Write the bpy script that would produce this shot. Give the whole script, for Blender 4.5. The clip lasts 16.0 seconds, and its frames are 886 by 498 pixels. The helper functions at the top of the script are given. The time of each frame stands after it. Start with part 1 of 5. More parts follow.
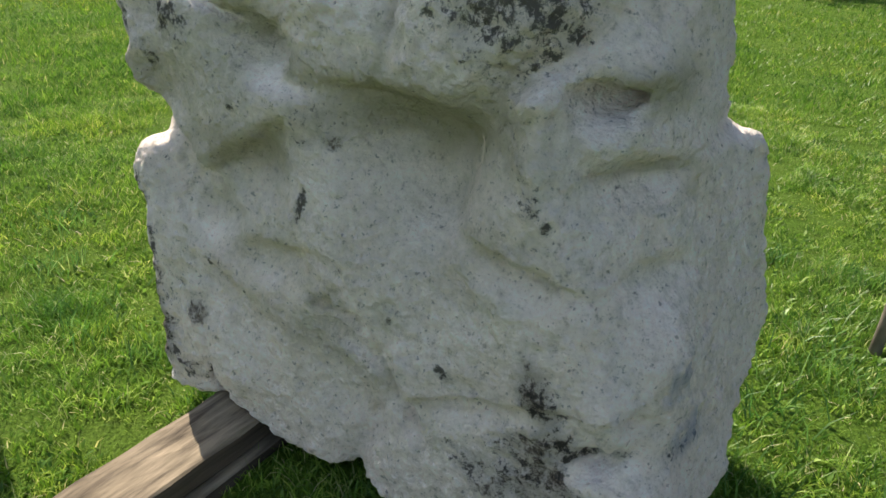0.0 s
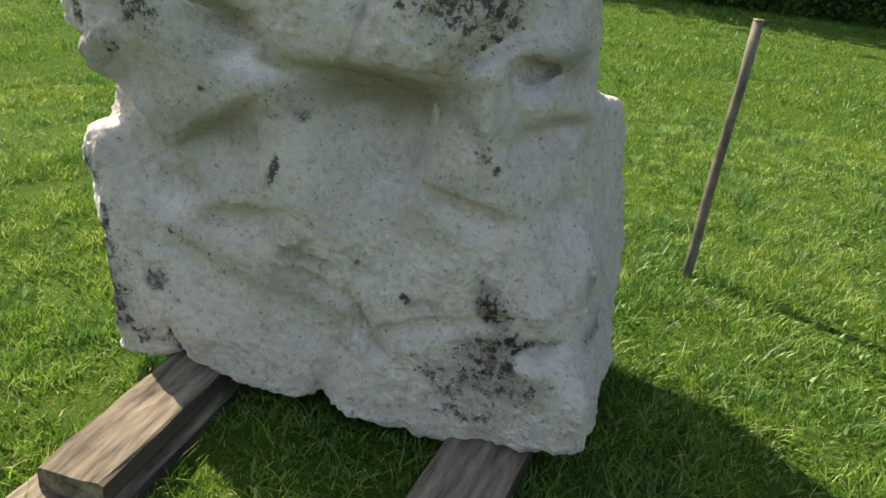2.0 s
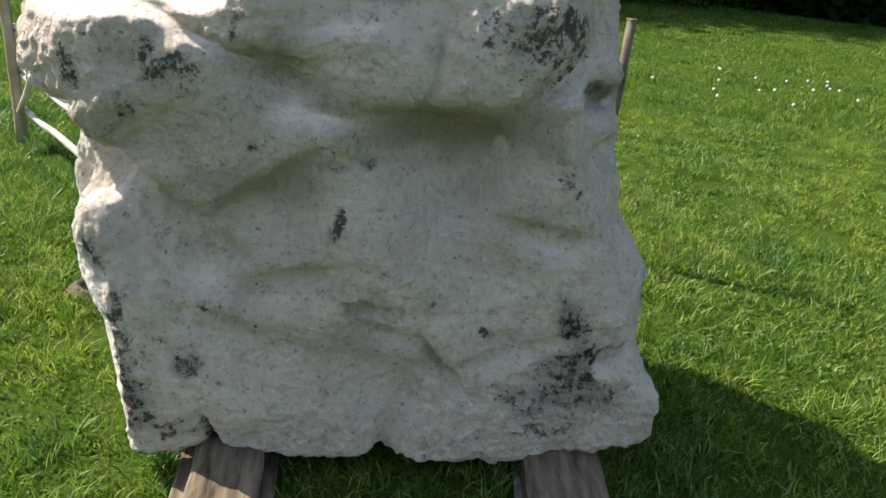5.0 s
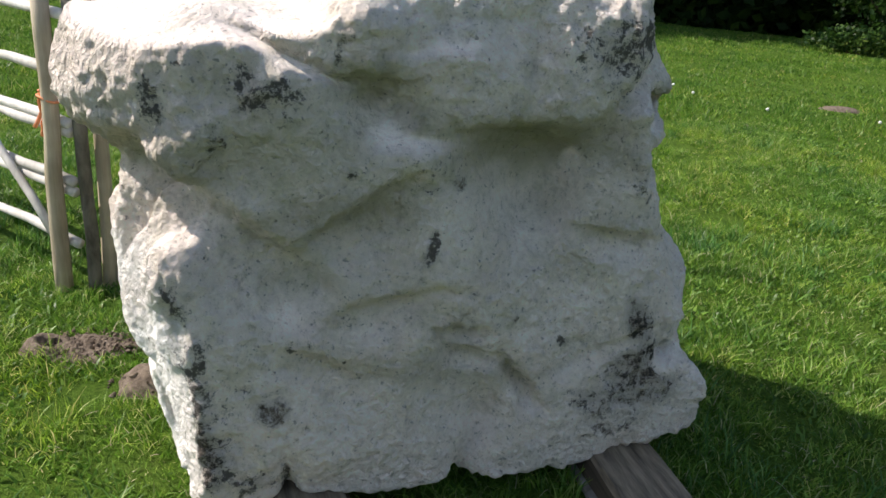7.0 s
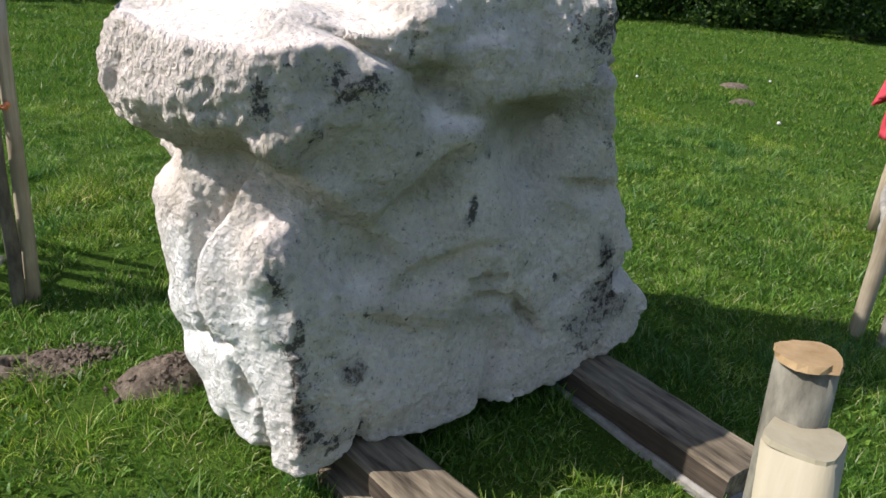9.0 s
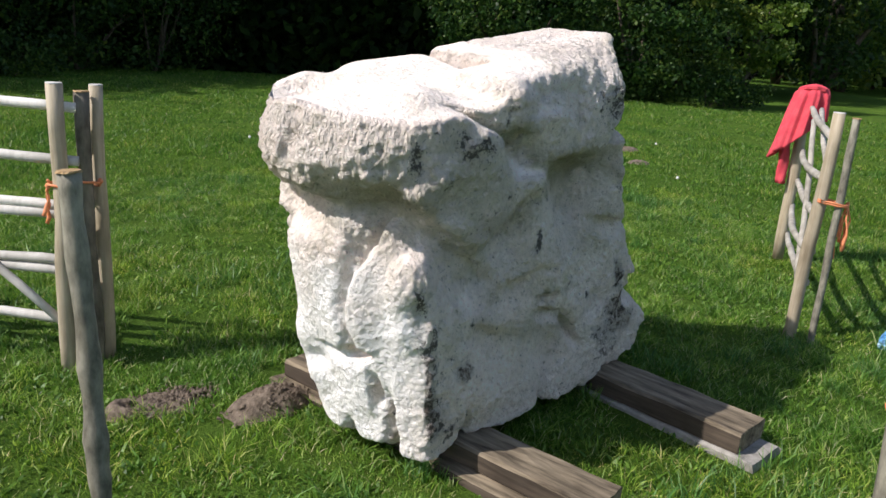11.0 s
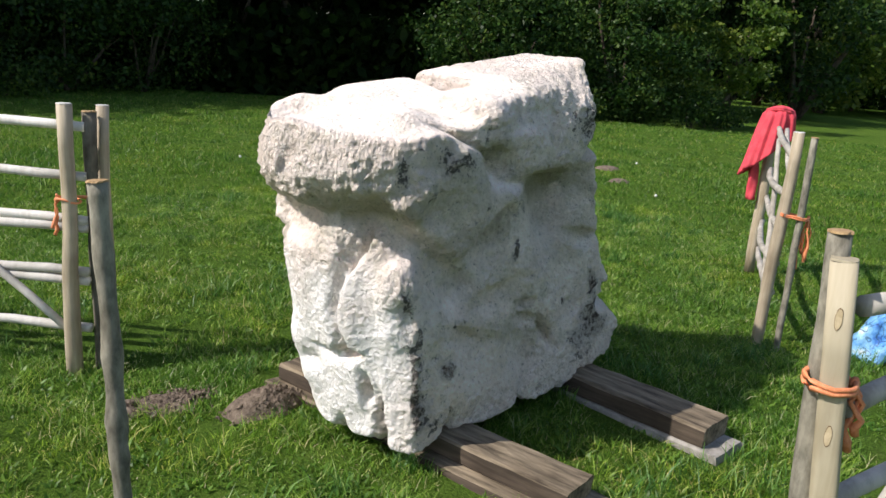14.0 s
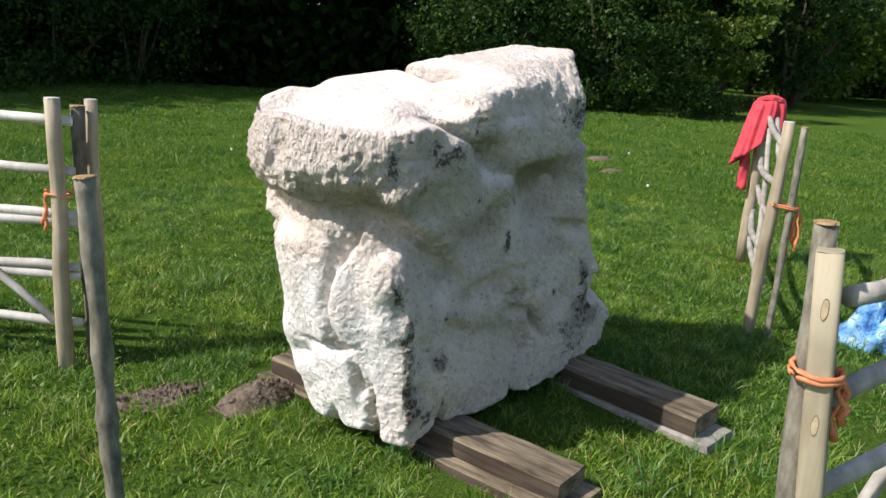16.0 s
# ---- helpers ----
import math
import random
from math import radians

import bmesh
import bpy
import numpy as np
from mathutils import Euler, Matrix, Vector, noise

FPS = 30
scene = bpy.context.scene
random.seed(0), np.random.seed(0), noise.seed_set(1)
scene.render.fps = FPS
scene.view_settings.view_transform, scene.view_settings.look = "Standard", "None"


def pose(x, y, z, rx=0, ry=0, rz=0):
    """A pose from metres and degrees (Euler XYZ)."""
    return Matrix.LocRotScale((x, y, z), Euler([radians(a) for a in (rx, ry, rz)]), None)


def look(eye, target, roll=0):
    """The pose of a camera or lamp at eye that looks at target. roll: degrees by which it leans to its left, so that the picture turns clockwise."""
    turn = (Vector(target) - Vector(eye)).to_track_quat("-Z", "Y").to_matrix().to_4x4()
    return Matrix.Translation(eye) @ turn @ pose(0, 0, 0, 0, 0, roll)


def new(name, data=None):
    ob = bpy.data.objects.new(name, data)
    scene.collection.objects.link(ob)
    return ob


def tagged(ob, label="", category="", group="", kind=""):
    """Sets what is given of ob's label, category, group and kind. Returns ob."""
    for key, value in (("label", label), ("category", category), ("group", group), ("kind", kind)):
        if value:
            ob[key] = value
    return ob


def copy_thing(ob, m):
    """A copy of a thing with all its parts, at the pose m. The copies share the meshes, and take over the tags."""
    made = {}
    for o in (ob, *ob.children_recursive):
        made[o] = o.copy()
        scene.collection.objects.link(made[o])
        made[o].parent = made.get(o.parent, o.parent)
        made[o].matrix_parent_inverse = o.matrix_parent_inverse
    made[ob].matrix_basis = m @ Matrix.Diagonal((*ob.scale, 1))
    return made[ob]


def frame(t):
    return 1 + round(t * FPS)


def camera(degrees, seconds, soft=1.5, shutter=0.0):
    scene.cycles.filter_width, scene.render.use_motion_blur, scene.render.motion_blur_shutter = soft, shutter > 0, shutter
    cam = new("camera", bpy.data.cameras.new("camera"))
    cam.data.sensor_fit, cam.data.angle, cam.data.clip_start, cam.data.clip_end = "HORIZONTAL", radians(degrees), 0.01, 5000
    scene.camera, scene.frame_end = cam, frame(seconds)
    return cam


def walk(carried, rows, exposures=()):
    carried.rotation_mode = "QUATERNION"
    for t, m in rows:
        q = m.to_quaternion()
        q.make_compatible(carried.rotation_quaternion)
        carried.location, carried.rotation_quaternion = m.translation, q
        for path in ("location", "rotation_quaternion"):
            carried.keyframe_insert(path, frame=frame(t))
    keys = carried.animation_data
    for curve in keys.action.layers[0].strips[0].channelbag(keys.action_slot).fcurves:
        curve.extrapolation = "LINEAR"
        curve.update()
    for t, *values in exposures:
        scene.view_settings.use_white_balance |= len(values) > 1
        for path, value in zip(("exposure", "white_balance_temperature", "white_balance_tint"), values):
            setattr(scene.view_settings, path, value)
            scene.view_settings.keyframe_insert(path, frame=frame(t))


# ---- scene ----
from itertools import chain

cam = camera(59.0, 16.0)
METRES, EYE, TILT, LEAN, TURN = 4.518, 1.5, 0.0, 0.0, 36.4
EXPOSURES = [(0.0, 0.83, 7500, 12), (4.0, 0.60, 7500, 12), (7.0, 0.30, 6900, 13), (8.3, 0.2, 6750, 13), (9.5, -0.07, 6450, 13), (12.5, 0.02, 6700, 13), (16.0, 0.02, 6700, 13)]
ROWS = [
    (0.0, 0.0, 0.0, 0.0, 1.55, -25.18, -3.29),
    (0.5, -0.0134, -0.0502, 0.0054, -2.21, -25.15, -4.03),
    (1.0, -0.0512, -0.0853, 0.0081, -8.84, -23.83, -3.73),
    (1.5, -0.0843, -0.0997, 0.0069, -12.62, -25.2, -4.22),
    (2.0, -0.1016, -0.087, 0.0037, -14.23, -24.06, -5.59),
    (2.5, -0.1218, -0.0627, 0.0083, -19.75, -22.38, -2.13),
    (3.0, -0.1429, -0.0527, 0.0089, -24.1, -22.42, -4.7),
    (3.5, -0.1809, -0.039, 0.0083, -31.73, -20.93, -2.87),
    (4.0, -0.2233, -0.0321, 0.0091, -31.6, -21.95, -4.09),
    (6.5, -0.38, 0.0963, 0.0035, -48.75, -22.64, -5.19),
    (7.0, -0.3961, 0.1296, 0.0007, -51.19, -21.27, -5.16),
    (7.5, -0.4151, 0.1601, 0.006, -56.05, -23.75, -5.26),
    (8.0, -0.4444, 0.1917, 0.0046, -63.59, -22.69, -4.43),
    (8.5, -0.4925, 0.226, 0.0065, -66.61, -22.15, -4.36),
    (9.0, -0.5404, 0.2449, 0.0041, -70.34, -21.48, -4.75),
    (9.5, -0.5902, 0.2745, 0.0054, -74.02, -18.71, -4.76),
    (10.0, -0.6386, 0.316, 0.0049, -77.8, -17.67, -3.75),
    (12.5, -0.7722, 0.3476, 0.0085, -81.01, -13.45, -3.71),
    (13.0, -0.7732, 0.3449, 0.0092, -81.54, -13.92, -3.68),
    (13.5, -0.7715, 0.3441, 0.0089, -80.82, -14.55, -4.02),
    (14.0, -0.7703, 0.3439, 0.0091, -80.81, -13.84, -4.06),
    (14.5, -0.7704, 0.3436, 0.0092, -81.1, -14.55, -4.27),
    (15.0, -0.7702, 0.3433, 0.0098, -81.28, -14.73, -3.99),
    (15.5, -0.7697, 0.3426, 0.01, -81.22, -14.78, -4.2),
    (16.0, -0.77, 0.3415, 0.0105, -81.36, -14.45, -3.74),
]
walk(cam, [(t, pose(0, 0, EYE, TILT, LEAN, TURN) @ pose(METRES * x, METRES * y, METRES * z, 90 + pitch, roll, yaw)) for t, x, y, z, yaw, pitch, roll in ROWS],
     exposures=EXPOSURES)

# ---- light ----
SUN_DIR = Vector((-1.0, 0.40, 1.0)).normalized()   # towards the sun
world = bpy.data.worlds.new("sky")
scene.world = world
world.use_nodes = True
wn = world.node_tree
sky = wn.nodes.new("ShaderNodeTexSky")
sky.sky_type = "NISHITA"
sky.sun_disc = False
sky.sun_elevation = math.asin(SUN_DIR.z)
sky.sun_rotation = math.atan2(SUN_DIR.x, SUN_DIR.y)
wn.links.new(sky.outputs[0], wn.nodes["Background"].inputs[0])
wn.nodes["Background"].inputs[1].default_value = 0.14
sun_data = bpy.data.lights.new("sun", "SUN")
sun_data.energy = 5.1
sun_data.angle = radians(0.53)
sun_data.color = (1.0, 0.955, 0.90)
sun = new("sun", sun_data)
sun.matrix_world = look(SUN_DIR * 40, (0, 0, 0))


# ---- materials ----
def material(name, rough=0.8):
    m = bpy.data.materials.new(name)
    m.use_nodes = True
    b = m.node_tree.nodes["Principled BSDF"]
    b.inputs["Roughness"].default_value = rough
    b.inputs["Specular IOR Level"].default_value = 0.3
    return m, m.node_tree, b


def noise_node(nt, scale, detail=4.0, rough=0.6, coord="Object", stretch=None):
    tc = nt.nodes.new("ShaderNodeTexCoord")
    n = nt.nodes.new("ShaderNodeTexNoise")
    n.inputs["Scale"].default_value = scale
    n.inputs["Detail"].default_value = detail
    n.inputs["Roughness"].default_value = rough
    if stretch:
        mp = nt.nodes.new("ShaderNodeMapping")
        mp.inputs["Scale"].default_value = stretch
        nt.links.new(tc.outputs[coord], mp.inputs[0])
        nt.links.new(mp.outputs[0], n.inputs["Vector"])
    else:
        nt.links.new(tc.outputs[coord], n.inputs["Vector"])
    return n


def ramp(nt, src, stops):
    r = nt.nodes.new("ShaderNodeValToRGB")
    while len(r.color_ramp.elements) < len(stops):
        r.color_ramp.elements.new(0.5)
    for e, (p, c) in zip(r.color_ramp.elements, stops):
        e.position = p
        e.color = (*c, 1.0) if len(c) == 3 else c
    nt.links.new(src, r.inputs[0])
    return r


def mix(nt, fac, a, b, mode="MIX"):
    m = nt.nodes.new("ShaderNodeMix")
    m.data_type = "RGBA"
    m.blend_type = mode
    for sock, v in ((m.inputs[0], fac), (m.inputs[6], a), (m.inputs[7], b)):
        if hasattr(v, "links"):
            nt.links.new(v, sock)
        elif isinstance(v, tuple):
            sock.default_value = (*v, 1.0)
        else:
            sock.default_value = v
    return m.outputs[2]


def bump(nt, b, height, strength, dist):
    n = nt.nodes.new("ShaderNodeBump")
    n.inputs["Strength"].default_value = strength
    n.inputs["Distance"].default_value = dist
    nt.links.new(height, n.inputs["Height"])
    nt.links.new(n.outputs[0], b.inputs["Normal"])
    return n


def math_node(nt, op, a, b=None):
    m = nt.nodes.new("ShaderNodeMath")
    m.operation = op
    for sock, v in zip(m.inputs, (a, b)):
        if v is None:
            continue
        if hasattr(v, "links"):
            nt.links.new(v, sock)
        else:
            sock.default_value = v
    return m.outputs[0]


def stone_material():
    m, nt, b = material("chalk_stone", 0.95)
    b.inputs["Specular IOR Level"].default_value = 0.12
    big = noise_node(nt, 4.0, 3, 0.5)
    coarse = noise_node(nt, 45.0, 6, 0.72)
    grain = noise_node(nt, 140.0, 5, 0.75)
    lumps = noise_node(nt, 17.0, 3, 0.5)
    base = ramp(nt, big.outputs[0], [(0.3, (0.87, 0.765, 0.695)), (0.5, (0.925, 0.825, 0.755)), (0.7, (0.935, 0.85, 0.79))]).outputs[0]
    warm = ramp(nt, noise_node(nt, 9.0, 5, 0.7).outputs[0], [(0.54, (0, 0, 0)), (0.70, (1, 1, 1))]).outputs[0]
    base = mix(nt, math_node(nt, "MULTIPLY", warm, 0.35), base, (0.72, 0.60, 0.51))
    olive = ramp(nt, noise_node(nt, 7.0, 5, 0.7).outputs[0], [(0.52, (0, 0, 0)), (0.66, (1, 1, 1))]).outputs[0]
    base = mix(nt, math_node(nt, "MULTIPLY", olive, 0.27), base, (0.55, 0.53, 0.38))
    # grit and sand tones, which also darken the bumps' low spots as shade
    grit_shade = ramp(nt, coarse.outputs[0], [(0.30, (0.56, 0.55, 0.52)), (0.42, (0.98, 0.98, 0.97)), (0.62, (1.10, 1.10, 1.09))]).outputs[0]
    base = mix(nt, 1.0, base, grit_shade, "MULTIPLY")
    mottle = ramp(nt, noise_node(nt, 15.0, 5, 0.7).outputs[0], [(0.32, (0.84, 0.84, 0.80)), (0.46, (1.0, 1.0, 1.0)), (0.66, (1.07, 1.05, 1.04))]).outputs[0]
    base = mix(nt, 1.0, base, mottle, "MULTIPLY")
    sand_shade = ramp(nt, grain.outputs[0], [(0.31, (0.72, 0.71, 0.69)), (0.43, (1.05, 1.05, 1.05))]).outputs[0]
    base = mix(nt, 0.8, base, sand_shade, "MULTIPLY")
    # the low part of the tooled end is whiter
    cut = nt.nodes.new("ShaderNodeAttribute")
    cut.attribute_name = "white_end"
    base = mix(nt, math_node(nt, "MULTIPLY", cut.outputs["Fac"], 0.85), base, (0.95, 0.945, 0.935))
    at = nt.nodes.new("ShaderNodeAttribute")
    at.attribute_name = "lichen"
    sep = nt.nodes.new("ShaderNodeSeparateColor")
    nt.links.new(at.outputs["Color"], sep.inputs[0])
    # broken spots of dark lichen, brown moss and a greenish weathered tint that also paints shade in hollows
    speck = noise_node(nt, 62.0, 5, 0.80).outputs[0]
    scatter = ramp(nt, noise_node(nt, 5.0, 4, 0.7).outputs[0], [(0.45, (0, 0, 0)), (0.72, (0.40, 0.40, 0.40))]).outputs[0]
    blot = noise_node(nt, 26.0, 5, 0.72).outputs[0]
    def spots(channel, lo, hi):
        v = math_node(nt, "ADD", math_node(nt, "MULTIPLY", channel, 0.36), math_node(nt, "MULTIPLY", math_node(nt, "SUBTRACT", blot, 0.5), 0.8))
        v = math_node(nt, "ADD", v, math_node(nt, "MULTIPLY", math_node(nt, "SUBTRACT", speck, 0.5), 0.6))
        return ramp(nt, v, [(lo, (0, 0, 0)), (hi, (1, 1, 1))]).outputs[0]
    dark, brown = spots(math_node(nt, "ADD", sep.outputs[0], scatter), 0.24, 0.33), spots(sep.outputs[1], 0.17, 0.30)
    film = ramp(nt, math_node(nt, "ADD", sep.outputs[0], sep.outputs[1]), [(0.25, (0, 0, 0)), (1.3, (0.55, 0.55, 0.55))]).outputs[0]
    base = mix(nt, film, base, (0.30, 0.28, 0.25))
    # dark flecks that also stand in for the shade of tiny pits
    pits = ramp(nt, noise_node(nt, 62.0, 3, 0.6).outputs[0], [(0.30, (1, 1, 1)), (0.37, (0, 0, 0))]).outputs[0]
    # olive algae, darkened so that the hollows look more deeply shaded
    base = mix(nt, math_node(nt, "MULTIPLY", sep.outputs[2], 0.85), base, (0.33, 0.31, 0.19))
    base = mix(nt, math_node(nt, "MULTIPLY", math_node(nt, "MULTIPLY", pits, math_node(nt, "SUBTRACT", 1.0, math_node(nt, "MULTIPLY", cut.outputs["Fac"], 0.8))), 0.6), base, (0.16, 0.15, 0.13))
    base = mix(nt, math_node(nt, "MULTIPLY", brown, 0.82), base, (0.085, 0.060, 0.045))
    base = mix(nt, math_node(nt, "MULTIPLY", dark, 0.85), base, (0.045, 0.043, 0.042))
    base = mix(nt, math_node(nt, "MULTIPLY", at.outputs["Alpha"], 0.7), base, (0.13, 0.22, 0.40))
    nt.links.new(base, b.inputs["Base Color"])
    # pecked surface: small scallops with sharp rims, over two sizes, and grain
    warp = noise_node(nt, 22.0, 3, 0.6)
    tc = nt.nodes.new("ShaderNodeTexCoord")
    add = nt.nodes.new("ShaderNodeVectorMath")
    add.operation = "MULTIPLY_ADD"
    nt.links.new(warp.outputs["Color"], add.inputs[0])
    add.inputs[1].default_value = (0.035, 0.035, 0.035)
    nt.links.new(tc.outputs["Object"], add.inputs[2])
    peck = []
    for scale in (27.0, 62.0):
        v = nt.nodes.new("ShaderNodeTexVoronoi")
        v.inputs["Scale"].default_value = scale
        nt.links.new(add.outputs[0], v.inputs["Vector"])
        peck.append(v.outputs["Distance"])
    tool = noise_node(nt, 1.0, 3, 0.6, "Object", (75, 75, 16)).outputs[0]
    at2 = nt.nodes.new("ShaderNodeAttribute")
    at2.attribute_name = "tooling"
    flat = nt.nodes.new("ShaderNodeAttribute")
    flat.attribute_name = "sawn"
    h = math_node(nt, "ADD", math_node(nt, "MULTIPLY", peck[0], 0.32), math_node(nt, "MULTIPLY", peck[1], 0.30))
    h = math_node(nt, "ADD", h, math_node(nt, "MULTIPLY", coarse.outputs[0], 0.75))
    h = math_node(nt, "ADD", h, math_node(nt, "MULTIPLY", grain.outputs[0], 0.34))
    h = math_node(nt, "ADD", h, math_node(nt, "MULTIPLY", math_node(nt, "MULTIPLY", tool, at2.outputs["Fac"]), 1.3))
    h = math_node(nt, "MULTIPLY", h, math_node(nt, "SUBTRACT", 1.0, math_node(nt, "MULTIPLY", flat.outputs["Fac"], 0.75)))
    h = math_node(nt, "MULTIPLY", h, math_node(nt, "SUBTRACT", 1.0, math_node(nt, "MULTIPLY", cut.outputs["Fac"], 0.5)))
    bump(nt, b, h, 1.0, 0.034)
    return m


def wood_material(name, dark, light, scale=1.0, rough=0.8, grain=(26, 26, 2.2)):
    """Weathered or peeled wood with its grain along the local z axis."""
    m, nt, b = material(name, rough)
    g = noise_node(nt, 1.0 * scale, 6, 0.65, "Object", grain)
    big = noise_node(nt, 3.0, 3, 0.6)
    col = ramp(nt, g.outputs[0], [(0.3, dark), (0.62, light)]).outputs[0]
    blot = ramp(nt, big.outputs[0], [(0.35, (0.55, 0.53, 0.50)), (0.6, (1, 1, 1))]).outputs[0]
    col = mix(nt, 0.7, col, blot, "MULTIPLY")
    info = nt.nodes.new("ShaderNodeObjectInfo")
    tone = ramp(nt, info.outputs["Random"], [(0.0, (0.85, 0.85, 0.85)), (1.0, (1.0, 1.0, 1.0))]).outputs[0]
    col = mix(nt, 1.0, col, tone, "MULTIPLY")
    nt.links.new(col, b.inputs["Base Color"])
    bump(nt, b, g.outputs[0], 0.6, 0.004)
    return m


def soil_material():
    m, nt, b = material("soil", 1.0)
    n = noise_node(nt, 30.0, 6, 0.7)
    c = ramp(nt, n.outputs[0], [(0.3, (0.065, 0.048, 0.036)), (0.65, (0.27, 0.215, 0.165))]).outputs[0]
    nt.links.new(c, b.inputs["Base Color"])
    bump(nt, b, n.outputs[0], 1.0, 0.02)
    return m


def ground_material():
    m, nt, b = material("meadow_turf", 1.0)
    b.inputs["Specular IOR Level"].default_value = 0.1
    big = noise_node(nt, 0.55, 5, 0.6)
    mid = noise_node(nt, 7.0, 6, 0.7)
    fine = noise_node(nt, 70.0, 5, 0.75)
    c1 = ramp(nt, fine.outputs[0], [(0.3, (0.045, 0.085, 0.014)), (0.55, (0.125, 0.235, 0.034)), (0.75, (0.22, 0.32, 0.065))]).outputs[0]
    dry = ramp(nt, mid.outputs[0], [(0.56, (0, 0, 0)), (0.75, (1, 1, 1))]).outputs[0]
    c = mix(nt, math_node(nt, "MULTIPLY", dry, 0.4), c1, (0.17, 0.16, 0.07))
    tone = ramp(nt, big.outputs[0], [(0.3, (0.75, 0.85, 0.7)), (0.65, (1.1, 1.05, 1.0))]).outputs[0]
    c = mix(nt, 1.0, c, tone, "MULTIPLY")
    nt.links.new(c, b.inputs["Base Color"])
    h = math_node(nt, "ADD", mid.outputs[0], fine.outputs[0])
    bump(nt, b, h, 1.0, 0.05)
    return m


def blade_material(name, stops, trans=0.35, patch=0.6, spec=0.4):
    m, nt, b = material(name, 0.45)
    b.inputs["Specular IOR Level"].default_value = spec
    geo = nt.nodes.new("ShaderNodeNewGeometry")
    c = ramp(nt, geo.outputs["Random Per Island"], stops).outputs[0]
    big = noise_node(nt, patch, 4, 0.6)
    tone = ramp(nt, big.outputs[0], [(0.32, (0.58, 0.76, 0.70)), (0.50, (1.0, 1.0, 0.92)), (0.68, (1.30, 1.12, 0.82))]).outputs[0]
    c = mix(nt, 1.0, c, tone, "MULTIPLY")
    small = ramp(nt, noise_node(nt, patch * 8, 4, 0.65).outputs[0], [(0.32, (0.46, 0.56, 0.44)), (0.6, (1.16, 1.10, 1.02))]).outputs[0]
    c = mix(nt, 1.0, c, small, "MULTIPLY")
    nt.links.new(c, b.inputs["Base Color"])
    tr = nt.nodes.new("ShaderNodeBsdfTranslucent")
    nt.links.new(c, tr.inputs["Color"])
    ms = nt.nodes.new("ShaderNodeMixShader")
    ms.inputs[0].default_value = trans
    nt.links.new(b.outputs[0], ms.inputs[1])
    nt.links.new(tr.outputs[0], ms.inputs[2])
    nt.links.new(ms.outputs[0], nt.nodes["Material Output"].inputs[0])
    return m


def plain_material(name, a, b_col, scale=12.0, rough=0.8, bumpy=0.3, dist=0.004):
    m, nt, b = material(name, rough)
    n = noise_node(nt, scale, 5, 0.65)
    c = ramp(nt, n.outputs[0], [(0.3, a), (0.7, b_col)]).outputs[0]
    nt.links.new(c, b.inputs["Base Color"])
    bump(nt, b, n.outputs[0], bumpy, dist)
    return m


STONE = stone_material()
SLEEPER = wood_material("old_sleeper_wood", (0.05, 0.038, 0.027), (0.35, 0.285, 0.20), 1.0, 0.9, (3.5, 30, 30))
SLEEPER_SHADED = wood_material("shaded_sleeper_wood", (0.038, 0.029, 0.022), (0.13, 0.10, 0.075), 1.0, 0.9, (2.2, 30, 30))
PEELED = wood_material("peeled_pole", (0.36, 0.295, 0.20), (0.60, 0.52, 0.39), 1.0, 0.65)
PALE = wood_material("pale_rail", (0.62, 0.60, 0.56), (0.80, 0.78, 0.74), 1.0, 0.7)
BARK = wood_material("grey_bark", (0.07, 0.06, 0.045), (0.24, 0.215, 0.17), 1.0, 0.85, (18, 18, 7))
BARK_GREEN = wood_material("grey_green_bark", (0.10, 0.093, 0.072), (0.38, 0.36, 0.29), 1.0, 0.85, (26, 26, 11))
DARK_BARK = wood_material("dark_bark", (0.045, 0.035, 0.028), (0.15, 0.12, 0.09), 1.0, 0.9, (18, 18, 7))
BARK_PALE = wood_material("weathered_grey_pole", (0.34, 0.32, 0.28), (0.60, 0.57, 0.51), 1.0, 0.8, (18, 18, 5))
HEWN = wood_material("hewn_pale_wood", (0.36, 0.31, 0.205), (0.52, 0.465, 0.34), 1.0, 0.65, (14, 14, 1.6))
DARK_PEG = plain_material("dark_joint", (0.16, 0.11, 0.06), (0.26, 0.19, 0.11), 60, 0.8)
BLUE_DARK = plain_material("dark_blue_plastic", (0.02, 0.07, 0.30), (0.03, 0.14, 0.45), 9, 0.4)
CUT_WOOD = plain_material("sawn_end", (0.30, 0.19, 0.09), (0.50, 0.35, 0.19), 40, 0.8)
PEG = plain_material("peg_wood", (0.42, 0.33, 0.20), (0.60, 0.50, 0.33), 60, 0.75)
SOIL = soil_material()
BURROW_SHADE = plain_material("burrow_shade", (0.012, 0.010, 0.008), (0.035, 0.027, 0.02), 40, 1.0, 0.8, 0.01)
TURF = ground_material()
FIELD_BLADE = blade_material("field_blade", [(0.0, (0.052, 0.142, 0.017)), (0.4, (0.108, 0.257, 0.029)), (0.75, (0.184, 0.347, 0.051)), (0.92, (0.279, 0.389, 0.101)), (1.0, (0.450, 0.437, 0.230))], 0.45, 0.9)
BLADE = blade_material("grass_blade", [(0.0, (0.068, 0.166, 0.022)), (0.36, (0.153, 0.332, 0.041)), (0.68, (0.270, 0.456, 0.074)), (0.88, (0.387, 0.513, 0.147)), (0.965, (0.522, 0.532, 0.304)), (1.0, (0.630, 0.608, 0.423))], 0.45, 0.9)
